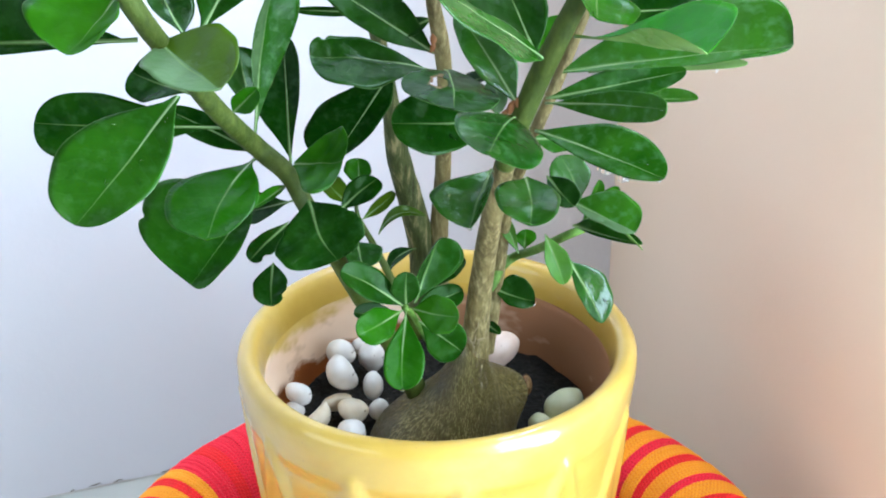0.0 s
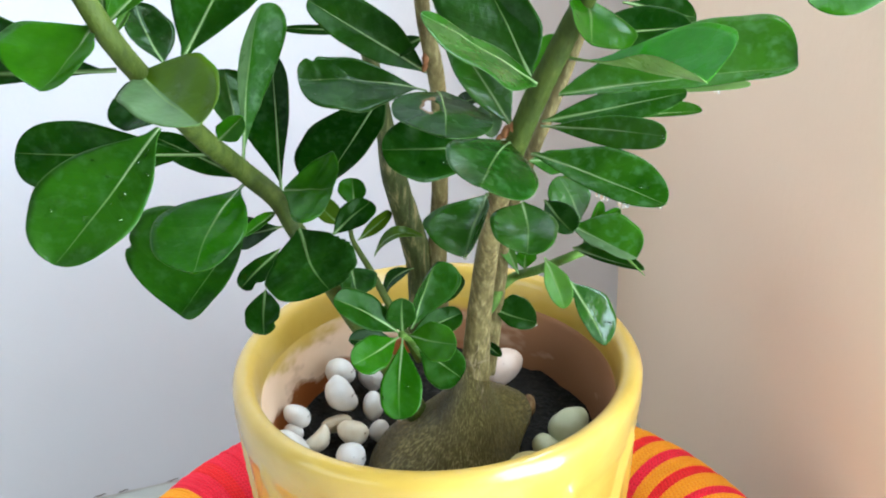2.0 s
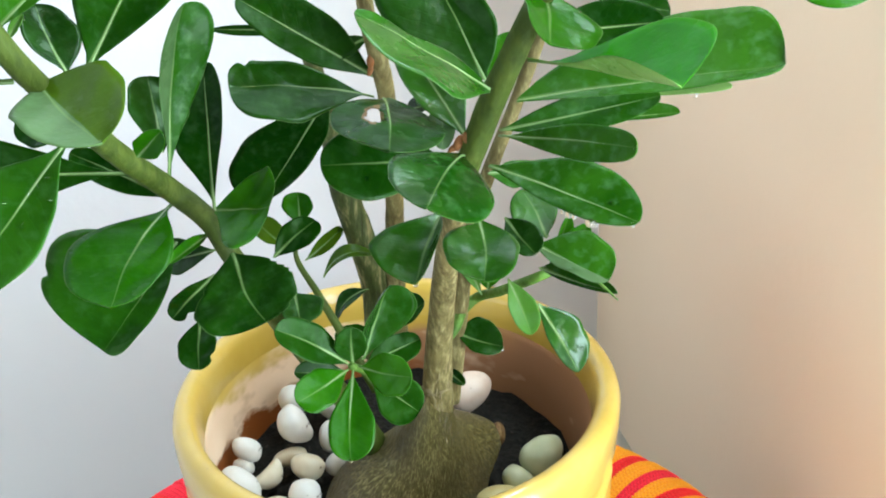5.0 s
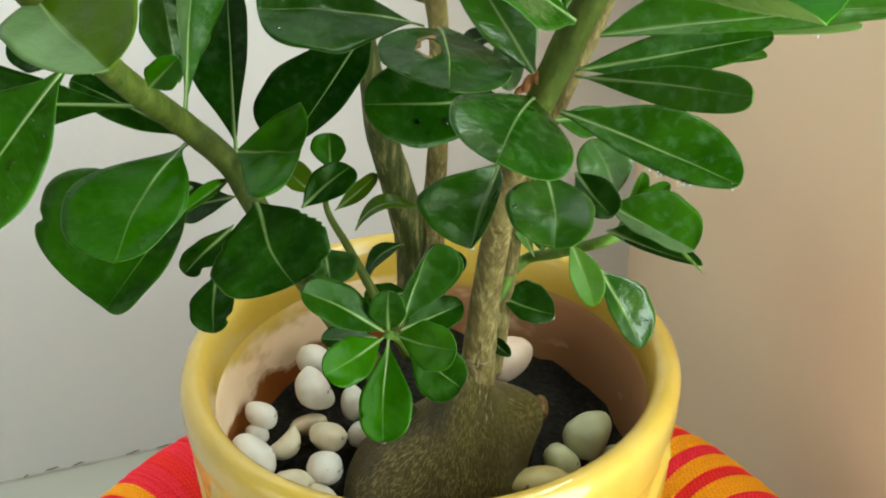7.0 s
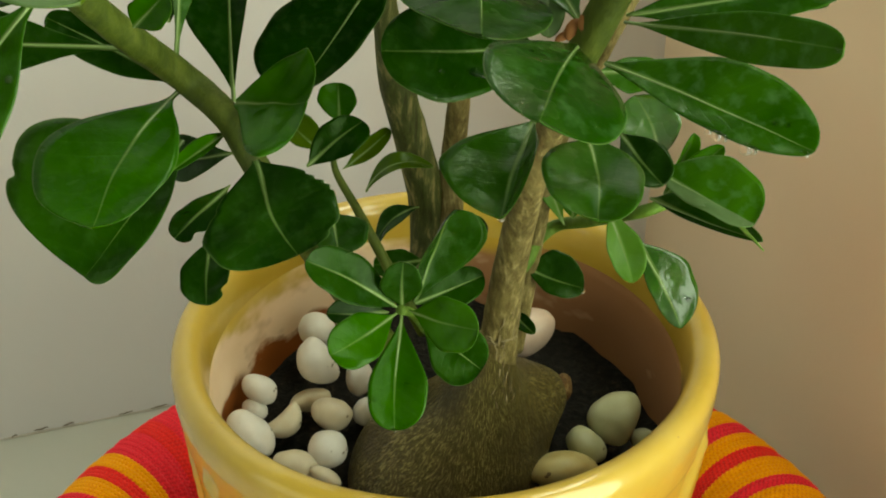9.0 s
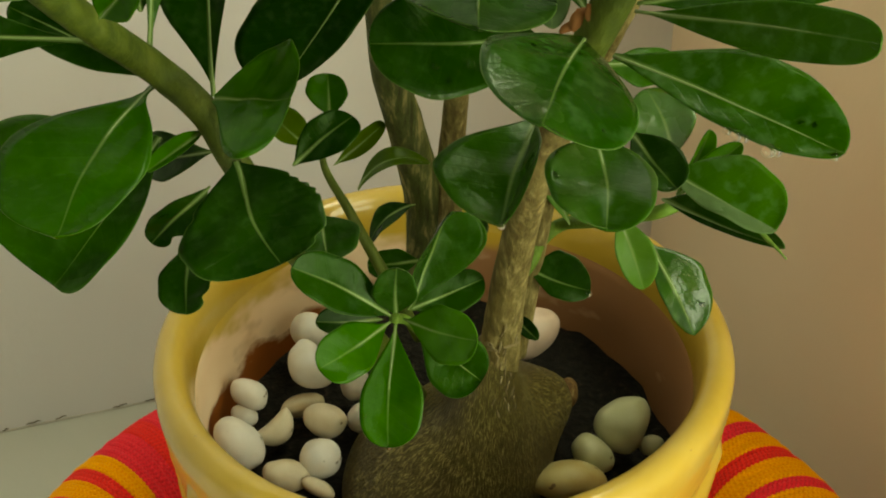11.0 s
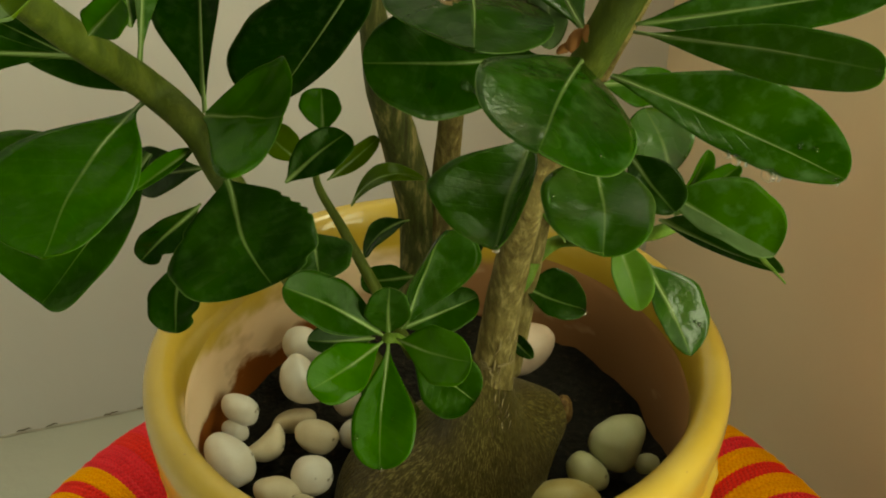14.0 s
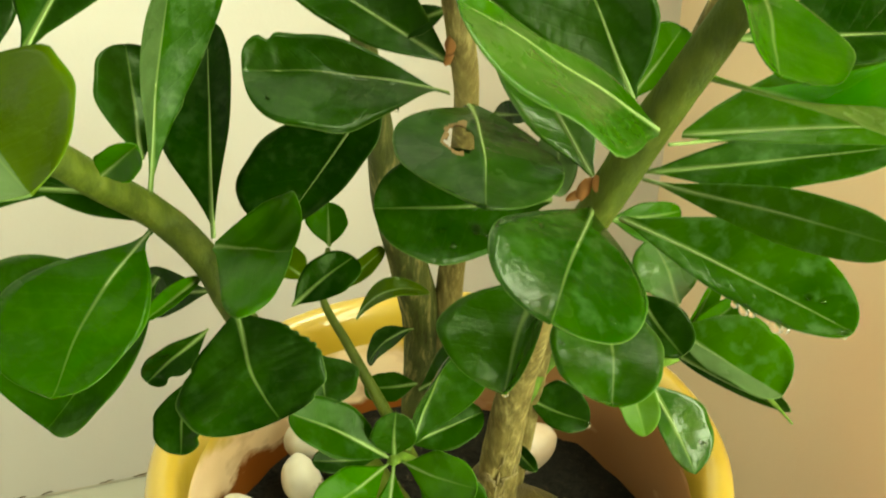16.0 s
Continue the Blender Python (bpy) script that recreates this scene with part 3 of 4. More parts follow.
plant = tagged(new("potted_plant"), "leafy desert rose with a swollen bulb and glossy green leaves", "plant")
def bulb_field(p):
    """Below 0 inside the bulb: a squat body, a shoulder with an old scar, and the neck of the main stem, run together."""
    def ball(c, r):
        q = p - Vector(c)
        k = Vector((q.x / r[0], q.y / r[1], q.z / r[2])).length
        return (k - 1) * min(r)

    a0, a1 = Vector((0.010, -0.013, 0.280)), Vector((0.0196, -0.0245, 0.356))
    h = max(0.0, min(1.0, (p - a0).dot(a1 - a0) / (a1 - a0).length_squared))
    neck = (p - (a0 + (a1 - a0) * h)).length - (0.0086 + 0.0190 * (1 - h) ** 1.5 - 0.0035 * max(0.0, h - 0.8) / 0.2)
    parts = (ball((-0.006, -0.014, 0.268), (0.0340, 0.038, 0.034)), ball((0.0225, -0.003, 0.2985), (0.0180, 0.0180, 0.0175)), ball((0.012, -0.012, 0.290), (0.0240, 0.0230, 0.0200)), ball((0.0400, 0.0035, 0.2980), (0.0078, 0.0078, 0.0092)), neck)
    k = 0.0065
    return -k * math.log(sum(math.exp(-v / k) for v in parts)) + 0.0030


bm = bmesh.new()
bmesh.ops.create_uvsphere(bm, u_segments=96, v_segments=64, radius=1.0)
BULB = Vector((0.010, -0.010, 0.284))
for v in bm.verts:
    d = v.co.normalized()
    near, far = 0.0, 0.09
    for step in range(18):
        mid = (near + far) / 2
        near, far = (mid, far) if bulb_field(BULB + d * mid) < 0 else (near, mid)
    v.co = BULB + d * near * (1 + 0.018 * noise.noise(d * 2.5) + 0.006 * noise.noise(d * 8))
grain = bm.verts.layers.float_vector.new("grain")
for v in bm.verts:
    away = Vector((v.co.x - 0.017, v.co.y + 0.021, 0))
    round_ = away.normalized() if away.length > 1e-6 else Vector((1, 0, 0))
    v[grain] = (round_.x * 0.034, round_.y * 0.034, (v.co - Vector((0.019, -0.023, 0.35))).length)
part("bulb", bm, CAUDEX, plant, "swollen grey-green bulb with rough corky skin")


bm = bmesh.new()
bmesh.ops.create_icosphere(bm, subdivisions=3, radius=0.0056)
for v in bm.verts:
    v.co = Vector((v.co.x * 0.62, v.co.y * 0.9, v.co.z)) * (1 + 0.15 * noise.noise(v.co * 260)) + Vector((0.0462, 0.0050, 0.2995))
part("pruning_scar", bm, SCAR, plant, "dark knob of an old pruning scar")


def stem(name, points, material, sides=20, label=""):
    bm = bmesh.new()
    tube(bm, smooth_path(points, 8), sides, 0.05)
    return part(name, bm, material, plant, label)


stem("stem", [(0.0166, -0.014, 0.3087, 0.0075), (0.0186, -0.021, 0.3334, 0.0071), (0.0204, -0.028, 0.3653, 0.0059), (0.0232, -0.04, 0.3993, 0.0052), (0.0269, -0.058, 0.4338, 0.0047), (0.032, -0.078, 0.4681, 0.0044)], BARK, 20, "woody main stem")
stem("shoot", [(0.0301, -0.072, 0.4567, 0.0043), (0.032, -0.078, 0.4681, 0.0044), (0.0377, -0.088, 0.4888, 0.0045), (0.0436, -0.094, 0.5064, 0.0045), (0.0523, -0.102, 0.529, 0.0041), (0.0612, -0.108, 0.5508, 0.0038)], GREENSTEM, 20, "")
stem("stem", [(0.0246, -0.01, 0.3298, 0.0042), (0.0277, -0.01, 0.3532, 0.0039), (0.0309, -0.012, 0.3824, 0.0035), (0.0343, -0.02, 0.4157, 0.0031), (0.0432, -0.035, 0.452, 0.0029), (0.0537, -0.045, 0.4849, 0.0026), (0.0644, -0.05, 0.5191, 0.0025)], BARK, 20, "")
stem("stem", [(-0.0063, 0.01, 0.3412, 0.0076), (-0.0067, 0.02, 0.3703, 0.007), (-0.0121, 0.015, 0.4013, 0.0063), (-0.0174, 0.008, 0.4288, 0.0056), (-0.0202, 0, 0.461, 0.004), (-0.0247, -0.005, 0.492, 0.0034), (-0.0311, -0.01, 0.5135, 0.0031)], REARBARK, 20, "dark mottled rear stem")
stem("stem", [(0.0016, 0.012, 0.3515, 0.005), (0.0017, 0.02, 0.3815, 0.0047), (0.0039, 0.012, 0.4158, 0.004), (0.0049, -0.005, 0.4515, 0.0036), (0.0055, -0.024, 0.478, 0.0034), (0.004, -0.034, 0.4971, 0.0036), (0.0011, -0.04, 0.5157, 0.0031), (-0.0003, -0.042, 0.5341, 0.003)], BARK, 20, "")
stem("branch", [(-0.0079, -0.005, 0.2962, 0.0061), (-0.018, -0.02, 0.3324, 0.0051), (-0.0332, -0.036, 0.3722, 0.0043), (-0.0435, -0.055, 0.4065, 0.0039), (-0.0545, -0.061, 0.4345, 0.0040), (-0.0613, -0.058, 0.4470, 0.0042), (-0.0737, -0.0515, 0.4560, 0.0043), (-0.0842, -0.072, 0.4790, 0.0042), (-0.0913, -0.095, 0.5033, 0.0040), (-0.0981, -0.107, 0.521, 0.004), (-0.1038, -0.115, 0.5361, 0.004), (-0.111, -0.12, 0.5558, 0.0037)], GREENSTEM, 20, "smooth green side branch")
stem("shoot", [(-0.0077, -0.02, 0.3438, 0.0021), (-0.0157, -0.026, 0.3679, 0.002), (-0.0216, -0.0275, 0.3826, 0.0018), (-0.0285, -0.0275, 0.3987, 0.0015), (-0.0356, -0.024, 0.4129, 0.0011), (-0.0357, -0.004, 0.4167, 0.0008)], GREENSTEM, 20, "")
stem("shoot", [(0.0240, -0.0193, 0.3675, 0.0022), (0.0281, -0.0167, 0.3722, 0.0024), (0.0317, -0.0115, 0.3774, 0.0024), (0.0385, -0.0091, 0.3820, 0.0022), (0.0465, -0.0230, 0.3922, 0.0021), (0.0536, -0.0425, 0.4063, 0.002), (0.0593, -0.0583, 0.4179, 0.0019), (0.0661, -0.0571, 0.4201, 0.0017), (0.0702, -0.0622, 0.4253, 0.0012)], SHOOT, 20, "young green side shoot")
stem("shoot", [(-0.0012, -0.02, 0.3363, 0.0017), (-0.0056, -0.03, 0.3513, 0.0016), (-0.0101, -0.048, 0.372, 0.0015), (-0.0129, -0.064, 0.385, 0.0016)], SHOOT, 20, "")
stem("shoot", [(0.078, -0.093, 0.4357, 0.0006), (0.0802, -0.094, 0.4335, 0.0006), (0.0822, -0.096, 0.4322, 0.0004), (0.0848, -0.098, 0.43, 0.0002)], SHOOT, 20, "thin curling leaf tip")


# pale cracked bark where the main stem swells into the bulb: slender upright splits and a broken ring
flakes = random.Random(11)
for i in range(44):
    ring = i < 14
    h = flakes.uniform(0.62, 0.72) if ring else flakes.random() ** 1.3
    core = Vector((0.0180, -0.0205, 0.318)).lerp(Vector((0.0202, -0.0272, 0.3625)), h)
    turn = radians(-90 + (flakes.uniform(-70, 80) if ring else flakes.gauss(22, 32)))
    way = Vector((math.cos(turn), math.sin(turn), 0.12)).normalized()
    reach = 0.0060
    while bulb_field(core + way * reach) < 0:
        reach += 0.0002
    bm = bmesh.new()
    bmesh.ops.create_icosphere(bm, subdivisions=2, radius=1)
    tall = flakes.uniform(0.0003, 0.0006) if ring else flakes.uniform(0.0009, 0.0026)
    broad = flakes.uniform(0.0008, 0.0018) if ring else flakes.uniform(0.00022, 0.00042)
    across, skew = Z.cross(way).normalized(), flakes.uniform(-0.45, 0.45)
    for v in bm.verts:
        d = v.co * (1 + 0.7 * noise.noise(v.co * 2.6 + Vector((i, 0, 0))))
        v.co = core + way * (reach + d.x * 0.00028) + across * (d.y * broad + d.z * skew * tall) + Z * d.z * tall
    part("bark_flake", bm, FLAKE, plant, "pale flake of cracked bark")


# dry scales and old leaf scars at the forks
def scale_at(x, y, z, size, turn):
    bm = bmesh.new()
    bmesh.ops.create_icosphere(bm, subdivisions=2, radius=1)
    for v in bm.verts:
        d = v.co.copy()
        v.co = Matrix.Rotation(turn, 3, "Y") @ Vector((d.x * 0.5, d.y * 0.3, d.z)) * size * (1 + 0.3 * noise.noise(d * 3 + Vector((x * 99, z * 99, 0)))) + Vector((x, y, z))
    return part("dry_scale", bm, REDLEAF, plant, "dry reddish bud scale")


scale_at(0.0318, -0.0875, 0.4875, 0.0034, 0.5)
scale_at(0.0345, -0.0900, 0.4895, 0.0030, -0.4)
scale_at(0.0295, -0.0865, 0.4850, 0.0022, 1.0)
scale_at(0.0010, -0.0385, 0.5000, 0.0030, 0.1)
scale_at(0.0005, -0.0375, 0.4960, 0.0022, 0.3)

# ---- leaves ----
leaf_count = 0


def leaf(base, tip, left, right, widest, bend, fold, kind, hole=None, under=None, bite=None, drops=(), slim=None, point=None):
    """One obovate leaf: base, tip, its two half widths as vectors from the midrib, where it is widest, arch, keel and colour."""
    global leaf_count
    leaf_count += 1
    g = random.Random(leaf_count * 7)
    fold = fold * 1.5 + 0.05
    b, t, wl, wr = Vector(base), Vector(tip), Vector(left), Vector(right)
    ax = t - b
    length, half = ax.length, (wr - wl).length / 2
    n = ax.cross(wr - wl).normalized()
    if n.dot(Vector((0, -0.62, 0.78))) < 0:
        n = -n
    taper = slim or (1.6 if widest > 0.6 else 1.15)
    blunt, bow = g.uniform(2.0, 2.6), g.uniform(-0.22, 0.22)
    blunt = point or blunt
    nu, nv = (90, 60) if hole else (80, 14) if bite else (24, 14)
    ph, amp = g.uniform(0, 6.28), g.uniform(0.4, 1.0)
    thick = 0.0005

    def girth(u):
        if u < widest:
            f = math.sin(math.pi / 2 * u / widest) ** taper
        else:
            f = max(0.0, 1 - ((u - widest) / (1 - widest)) ** blunt) ** (1 / blunt)
        return max(f, 0.06 * (1 - u))

    def spot(u, v):
        f = girth(u)
        if bite:
            for bu, bs, br, bd in bite:
                if v * bs > 0:
                    f *= 1 - bd * math.exp(-((u - bu) / br) ** 2)
        arch = bend * length * 2 * u * (1 - u)
        off = abs(v - bow * 2 * u * (1 - u) * (1 - v * v))
        keel = fold * half * f * (off ** 1.25 - 0.5)
        wave = 0.055 * half * amp * abs(v) * math.sin(u * 9 + ph + (2 if v > 0 else 0)) + 0.02 * half * math.sin(u * 14 + v * 4 + ph) * f
        wob = 1 + 0.018 * math.sin(u * 19 + ph * 2)
        return b + ax * u + (wr * v if v > 0 else wl * -v) * f * wob + n * (arch + keel + wave)

    bm = bmesh.new()
    lay = bm.verts.layers.float_vector.new("blade")
    grids = []
    for side in (1, -1):
        grid = []
        for i in range(nu + 1):
            u = (i / nu)
            u = 1 - (1 - u) ** 1.7
            row = []
            for j in range(nv + 1):
                v = -1 + 2 * j / nv
                x = bm.verts.new(spot(u, v) + n * side * thick * (0.5 if abs(v) < 1 else 0.12))
                x[lay] = (u, v, (v - bow * 2 * u * (1 - u)) * half * girth(u) * 1000)
                row.append(x)
            grid.append(row)
        grids.append(grid)
    top, low = grids
    for i in range(nu):
        for j in range(nv):
            if hole:
                mu, mv = top[i][j][lay][0] + 0.008, -1 + 2 * (j + 0.5) / nv
                gap = ((mu - hole[0]) / hole[2]) ** 2 + ((mv - hole[1]) / hole[3]) ** 2 + 0.5 * noise.noise(Vector((mu * 16, mv * 7, 1)))
                if gap < 1:
                    continue
                burnt = gap < 1.55 and mv < hole[1] + 0.05
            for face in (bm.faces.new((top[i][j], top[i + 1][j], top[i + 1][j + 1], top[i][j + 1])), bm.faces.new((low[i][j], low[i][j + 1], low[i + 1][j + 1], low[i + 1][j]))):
                # under recolours one half: 3 is a pale underside, 4 a painted sheen
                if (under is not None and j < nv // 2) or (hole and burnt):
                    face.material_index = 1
        for j in (0, nv):
            bm.faces.new((top[i][j], low[i][j], low[i + 1][j], top[i + 1][j]))
    bmesh.ops.remove_doubles(bm, verts=bm.verts[:], dist=0.00002)
    bmesh.ops.recalc_face_normals(bm, faces=bm.faces[:])
    blade = part("leaf", bm, LEAF[kind], plant)
    if under is not None:
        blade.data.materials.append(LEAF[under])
    if hole:
        blade.data.materials.append(BURNT)
        blade["label"] = "dark green leaf with a ragged brown-edged hole"
    bm = bmesh.new()
    rows, reach = [], g.uniform(0.80, 0.93)
    for i in range(25):
        u = i / 24 * reach
        r = (0.00046 * (1 - u / reach) + 0.00005) * min(1.0, length / 0.045)
        rows.append((*(spot(u, bow * 2 * u * (1 - u)) + n * (thick * 0.5 - r * 0.45)), r))
    tube(bm, rows, 6)
    part("midrib", bm, RIB, blade, "pale green midrib")
    for u, v, size in drops:
        bm = bmesh.new()
        size *= 0.75
        bmesh.ops.create_icosphere(bm, subdivisions=3, radius=size)
        hang = abs(v) > 0.95 or u > 0.96
        c0 = spot(u, v) + (n * 0.0003 if not hang else Vector((0, 0, -0.5 * size)))
        for w in bm.verts:
            w.co = c0 + (w.co - n * 0.45 * w.co.dot(n) if not hang else w.co * (1 + 0.2 * w.co.z / size))
        part("water_drop", bm, DROP, blade, "clear water drop")
    return blade


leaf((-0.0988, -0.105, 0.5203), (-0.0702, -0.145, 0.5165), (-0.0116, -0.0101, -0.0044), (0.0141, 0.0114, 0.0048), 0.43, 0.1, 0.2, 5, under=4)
leaf((-0.0922, -0.112, 0.5021), (-0.1268, -0.145, 0.4654), (-0.0193, 0.004, 0.0082), (0.0139, -0.0025, -0.0052), 0.60, 0.05, 0.1, 9, drops=[(0.30,0.07,0.0007),(0.54,0.19,0.0006),(0.16,0.51,0.0007),(0.30,0.74,0.0008),(0.69,-0.04,0.0009),(0.25,0.20,0.0009),(0.49,0.36,0.0009),(0.19,0.39,0.0008),(0.35,-0.70,0.0009),(0.46,0.33,0.0010),(0.61,0.63,0.0008),(0.67,-0.08,0.0010),(0.72,-0.60,0.0007),(0.29,0.70,0.0008),(0.56,-0.30,0.0008),(0.40,-0.22,0.0008)])
leaf((-0.0861, -0.067, 0.4721), (-0.1634, -0.065, 0.4741), (0.0019, 0.0059, 0.0117), (-0.0018, -0.0067, -0.0133), 0.78, 0, 0.1, 0)
leaf((-0.0760, -0.0505, 0.4514), (-0.0883, -0.1084, 0.4413), (-0.0234, 0.0080, -0.0008), (0.0133, 0.0020, -0.0025), 0.66, 0.15, 0.1, 1, slim=1.9, point=2.5)
leaf((-0.0777, -0.045, 0.4325), (-0.1041, -0.076, 0.4039), (-0.0305, 0.0108, 0.0188), (0.0068, -0.0031, -0.0054), 0.50, 0.1, 0.1, 9, bite=[(0.76,-1,0.03,0.05)], point=3.0)
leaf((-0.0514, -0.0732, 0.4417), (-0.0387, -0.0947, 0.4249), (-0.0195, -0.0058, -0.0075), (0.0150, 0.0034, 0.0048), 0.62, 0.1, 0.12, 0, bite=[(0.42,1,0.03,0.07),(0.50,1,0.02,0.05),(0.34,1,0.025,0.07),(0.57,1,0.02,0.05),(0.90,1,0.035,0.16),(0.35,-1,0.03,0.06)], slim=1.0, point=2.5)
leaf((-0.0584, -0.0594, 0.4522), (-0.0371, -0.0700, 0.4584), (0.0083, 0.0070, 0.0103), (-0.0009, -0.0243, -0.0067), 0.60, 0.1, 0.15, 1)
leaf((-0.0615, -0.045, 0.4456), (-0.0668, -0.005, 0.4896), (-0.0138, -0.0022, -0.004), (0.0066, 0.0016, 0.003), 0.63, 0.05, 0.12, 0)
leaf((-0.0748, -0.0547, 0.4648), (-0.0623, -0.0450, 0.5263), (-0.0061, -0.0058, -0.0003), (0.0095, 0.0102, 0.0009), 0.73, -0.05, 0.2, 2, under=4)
leaf((-0.0832, -0.1002, 0.5238), (-0.0560, -0.0848, 0.5653), (-0.0156, 0.0026, 0.0056), (0.0160, -0.0002, -0.0009), 0.55, 0.05, 0.15, 0)
leaf((-0.0906, -0.1, 0.5214), (-0.1029, -0.08, 0.5384), (-0.0069, -0.0062, 0.0017), (0.0074, 0.0063, -0.002), 0.53, 0, 0.15, 0)
leaf((-0.1086, -0.115, 0.5405), (-0.1227, -0.14, 0.5275), (-0.0214, 0.0108, 0.0064), (0.01, -0.0033, -0.0002), 0.59, 0.1, 0.12, 1)
leaf((-0.1079, -0.1, 0.5193), (-0.1954, -0.09, 0.5132), (0.0003, 0.0122, 0.0229), (0., -0.0015, -0.0028), 0.67, 0, 0.1, 0)
leaf((-0.0757, -0.055, 0.4746), (-0.0828, -0.03, 0.4947), (-0.0086, -0.0066, 0.0033), (0.0102, 0.0074, -0.0039), 0.55, 0, 0.15, 0)
leaf((-0.0961, -0.075, 0.49), (-0.1232, -0.055, 0.4922), (-0.0044, -0.0066, -0.0075), (0.0045, 0.0058, 0.0066), 0.64, 0, 0.15, 0)
leaf((-0.0745, -0.055, 0.4559), (-0.1109, -0.05, 0.4735), (-0.0028, -0.0026, -0.0048), (0.0026, 0.0026, 0.0048), 0.56, 0, 0.15, 0)
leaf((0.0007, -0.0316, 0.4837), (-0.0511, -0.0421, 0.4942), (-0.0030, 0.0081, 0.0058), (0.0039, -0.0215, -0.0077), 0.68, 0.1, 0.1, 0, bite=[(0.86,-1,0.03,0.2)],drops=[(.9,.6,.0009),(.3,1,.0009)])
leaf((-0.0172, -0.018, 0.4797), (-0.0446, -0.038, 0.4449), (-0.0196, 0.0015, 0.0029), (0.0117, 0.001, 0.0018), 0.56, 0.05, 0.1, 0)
leaf((-0.0357, 0, 0.4151), (-0.0364, 0.006, 0.4277), (-0.007, 0.0001, 0.0002), (0.0062, -0.0001, -0.0002), 0.59, 0.1, 0.2, 1)
leaf((-0.0413, -0.046, 0.4246), (-0.0247, -0.038, 0.4362), (-0.0054, 0.0018, 0.0034), (0.005, -0.0016, -0.003), 0.60, 0.1, 0.2, 0)
leaf((-0.04, -0.02, 0.4156), (-0.0496, -0.03, 0.4335), (-0.0035, -0.0012, -0.0023), (0.0043, 0.0019, 0.0035), 0.62, 0.1, 0.2, 5)
leaf((-0.0268, -0.011, 0.3955), (-0.0041, -0.006, 0.4027), (-0.0012, 0.0044, 0.0007), (0.0012, -0.0044, -0.0007), 0.45, 0.62, 0.12, 5)
leaf((-0.0353, 0, 0.398), (-0.0197, 0.015, 0.4054), (-0.0021, 0.0004, 0.0031), (0.0015, -0.0004, -0.0026), 0.51, 0.15, 0.3, 5)
leaf((-0.0343, -0.05, 0.4111), (-0.0307, -0.066, 0.4059), (-0.0068, -0.0016, 0.0002), (0.0098, 0.0024, -0.0003), 0.43, 0.1, 0.12, 0)
leaf((-0.0626, -0.058, 0.4248), (-0.0809, -0.058, 0.4061), (-0.0041, -0.0008, 0.0051), (0.0032, 0.0008, -0.0031), 0.60, 0.1, 0.25, 0, bite=[(0.75,1,0.08,0.4)])
leaf((-0.0719, -0.05, 0.4008), (-0.0715, -0.068, 0.3887), (-0.0083, 0.0004, -0.0011), (0.0074, -0.0004, 0.0009), 0.57, 0.1, 0.15, 0, bite=[(0.8,1,0.06,0.25)])
leaf((-0.062, -0.045, 0.4287), (-0.0878, -0.03, 0.4164), (-0.0007, 0.0037, 0.007), (0.0011, -0.0031, -0.0058), 0.70, 0.1, 0.2, 0)
leaf((-0.0623, -0.055, 0.4408), (-0.0744, -0.075, 0.4394), (-0.0022, 0.001, 0.002), (0.001, -0.0007, -0.0013), 0.54, 0.15, 0.4, 1)
leaf((0.0260, -0.0698, 0.4743), (-0.0154, -0.0877, 0.4813), (-0.0021, 0.0089, 0.0089), (0.0002, -0.0085, -0.0116), 0.60, 0.15, 0.1, 9, drops=[(.66,.45,.0012),(.47,.5,.0017),(.33,.5,.0012),(.42,.62,.0010),(.60,.7,.0008)])
leaf((0.0057, -0.0564, 0.4923), (0.0093, -0.1087, 0.4943), (-0.0204, 0.0116, -0.0023), (0.0182, 0.0100, -0.0086), 0.72, 0.15, 0.06, 0, hole=(0.52,-0.24,0.13,0.19))
leaf((0.0330, -0.0907, 0.4840), (0.0208, -0.1439, 0.4912), (-0.0179, 0.0067, 0.0012), (0.0132, -0.0035, -0.0125), 0.72, 0.2, 0.12, 7, drops=[(.5,-.6,.0008),(.8,.7,.0007)],slim=1.7,point=1.7)
leaf((0.0254, -0.07, 0.4537), (0.0146, -0.108, 0.4455), (-0.0178, 0.0066, -0.0018), (0.0062, -0.0015, 0.0019), 0.62, 0.12, 0.32, 9, drops=[(.98,.1,.0012)])
leaf((0.0378, -0.085, 0.4565), (0.0379, -0.119, 0.4516), (-0.0133, -0.0006, 0.0006), (0.0122, -0.0002, -0.0015), 0.50, 0.12, 0.15, 7, drops=[(.55,-.8,.0012),(.35,-.9,.0009)])
leaf((0.0468, -0.08, 0.4549), (0.0564, -0.098, 0.4496), (-0.0045, -0.0018, -0.0023), (0.0054, 0.002, 0.0025), 0.59, 0.1, 0.15, 0)
leaf((0.0418, -0.076, 0.4731), (0.0887, -0.112, 0.4674), (0.008, 0.0076, 0.0074), (-0.0031, -0.0043, -0.0044), 0.60, 0.08, 0.12, 2, drops=[(.58,1,.0013),(.62,1,.0018),(.65,1,.0013),(.75,1,.0022),(.78,1,.0015),(.8,-.2,.0009),(.85,-.3,.0008),(.97,.5,.0014)])
leaf((0.0453, -0.082, 0.4871), (0.0835, -0.135, 0.5038), (0.0023, 0.0022, 0.0053), (0.0011, -0.0022, -0.0053), 0.69, 0.06, 0.15, 2, drops=[(.98,0,.0014)])
leaf((0.0455, -0.082, 0.489), (0.0965, -0.098, 0.5054), (-0.001, 0.0015, 0.0062), (0.0027, -0.0013, -0.0057), 0.51, 0.05, 0.15, 2)
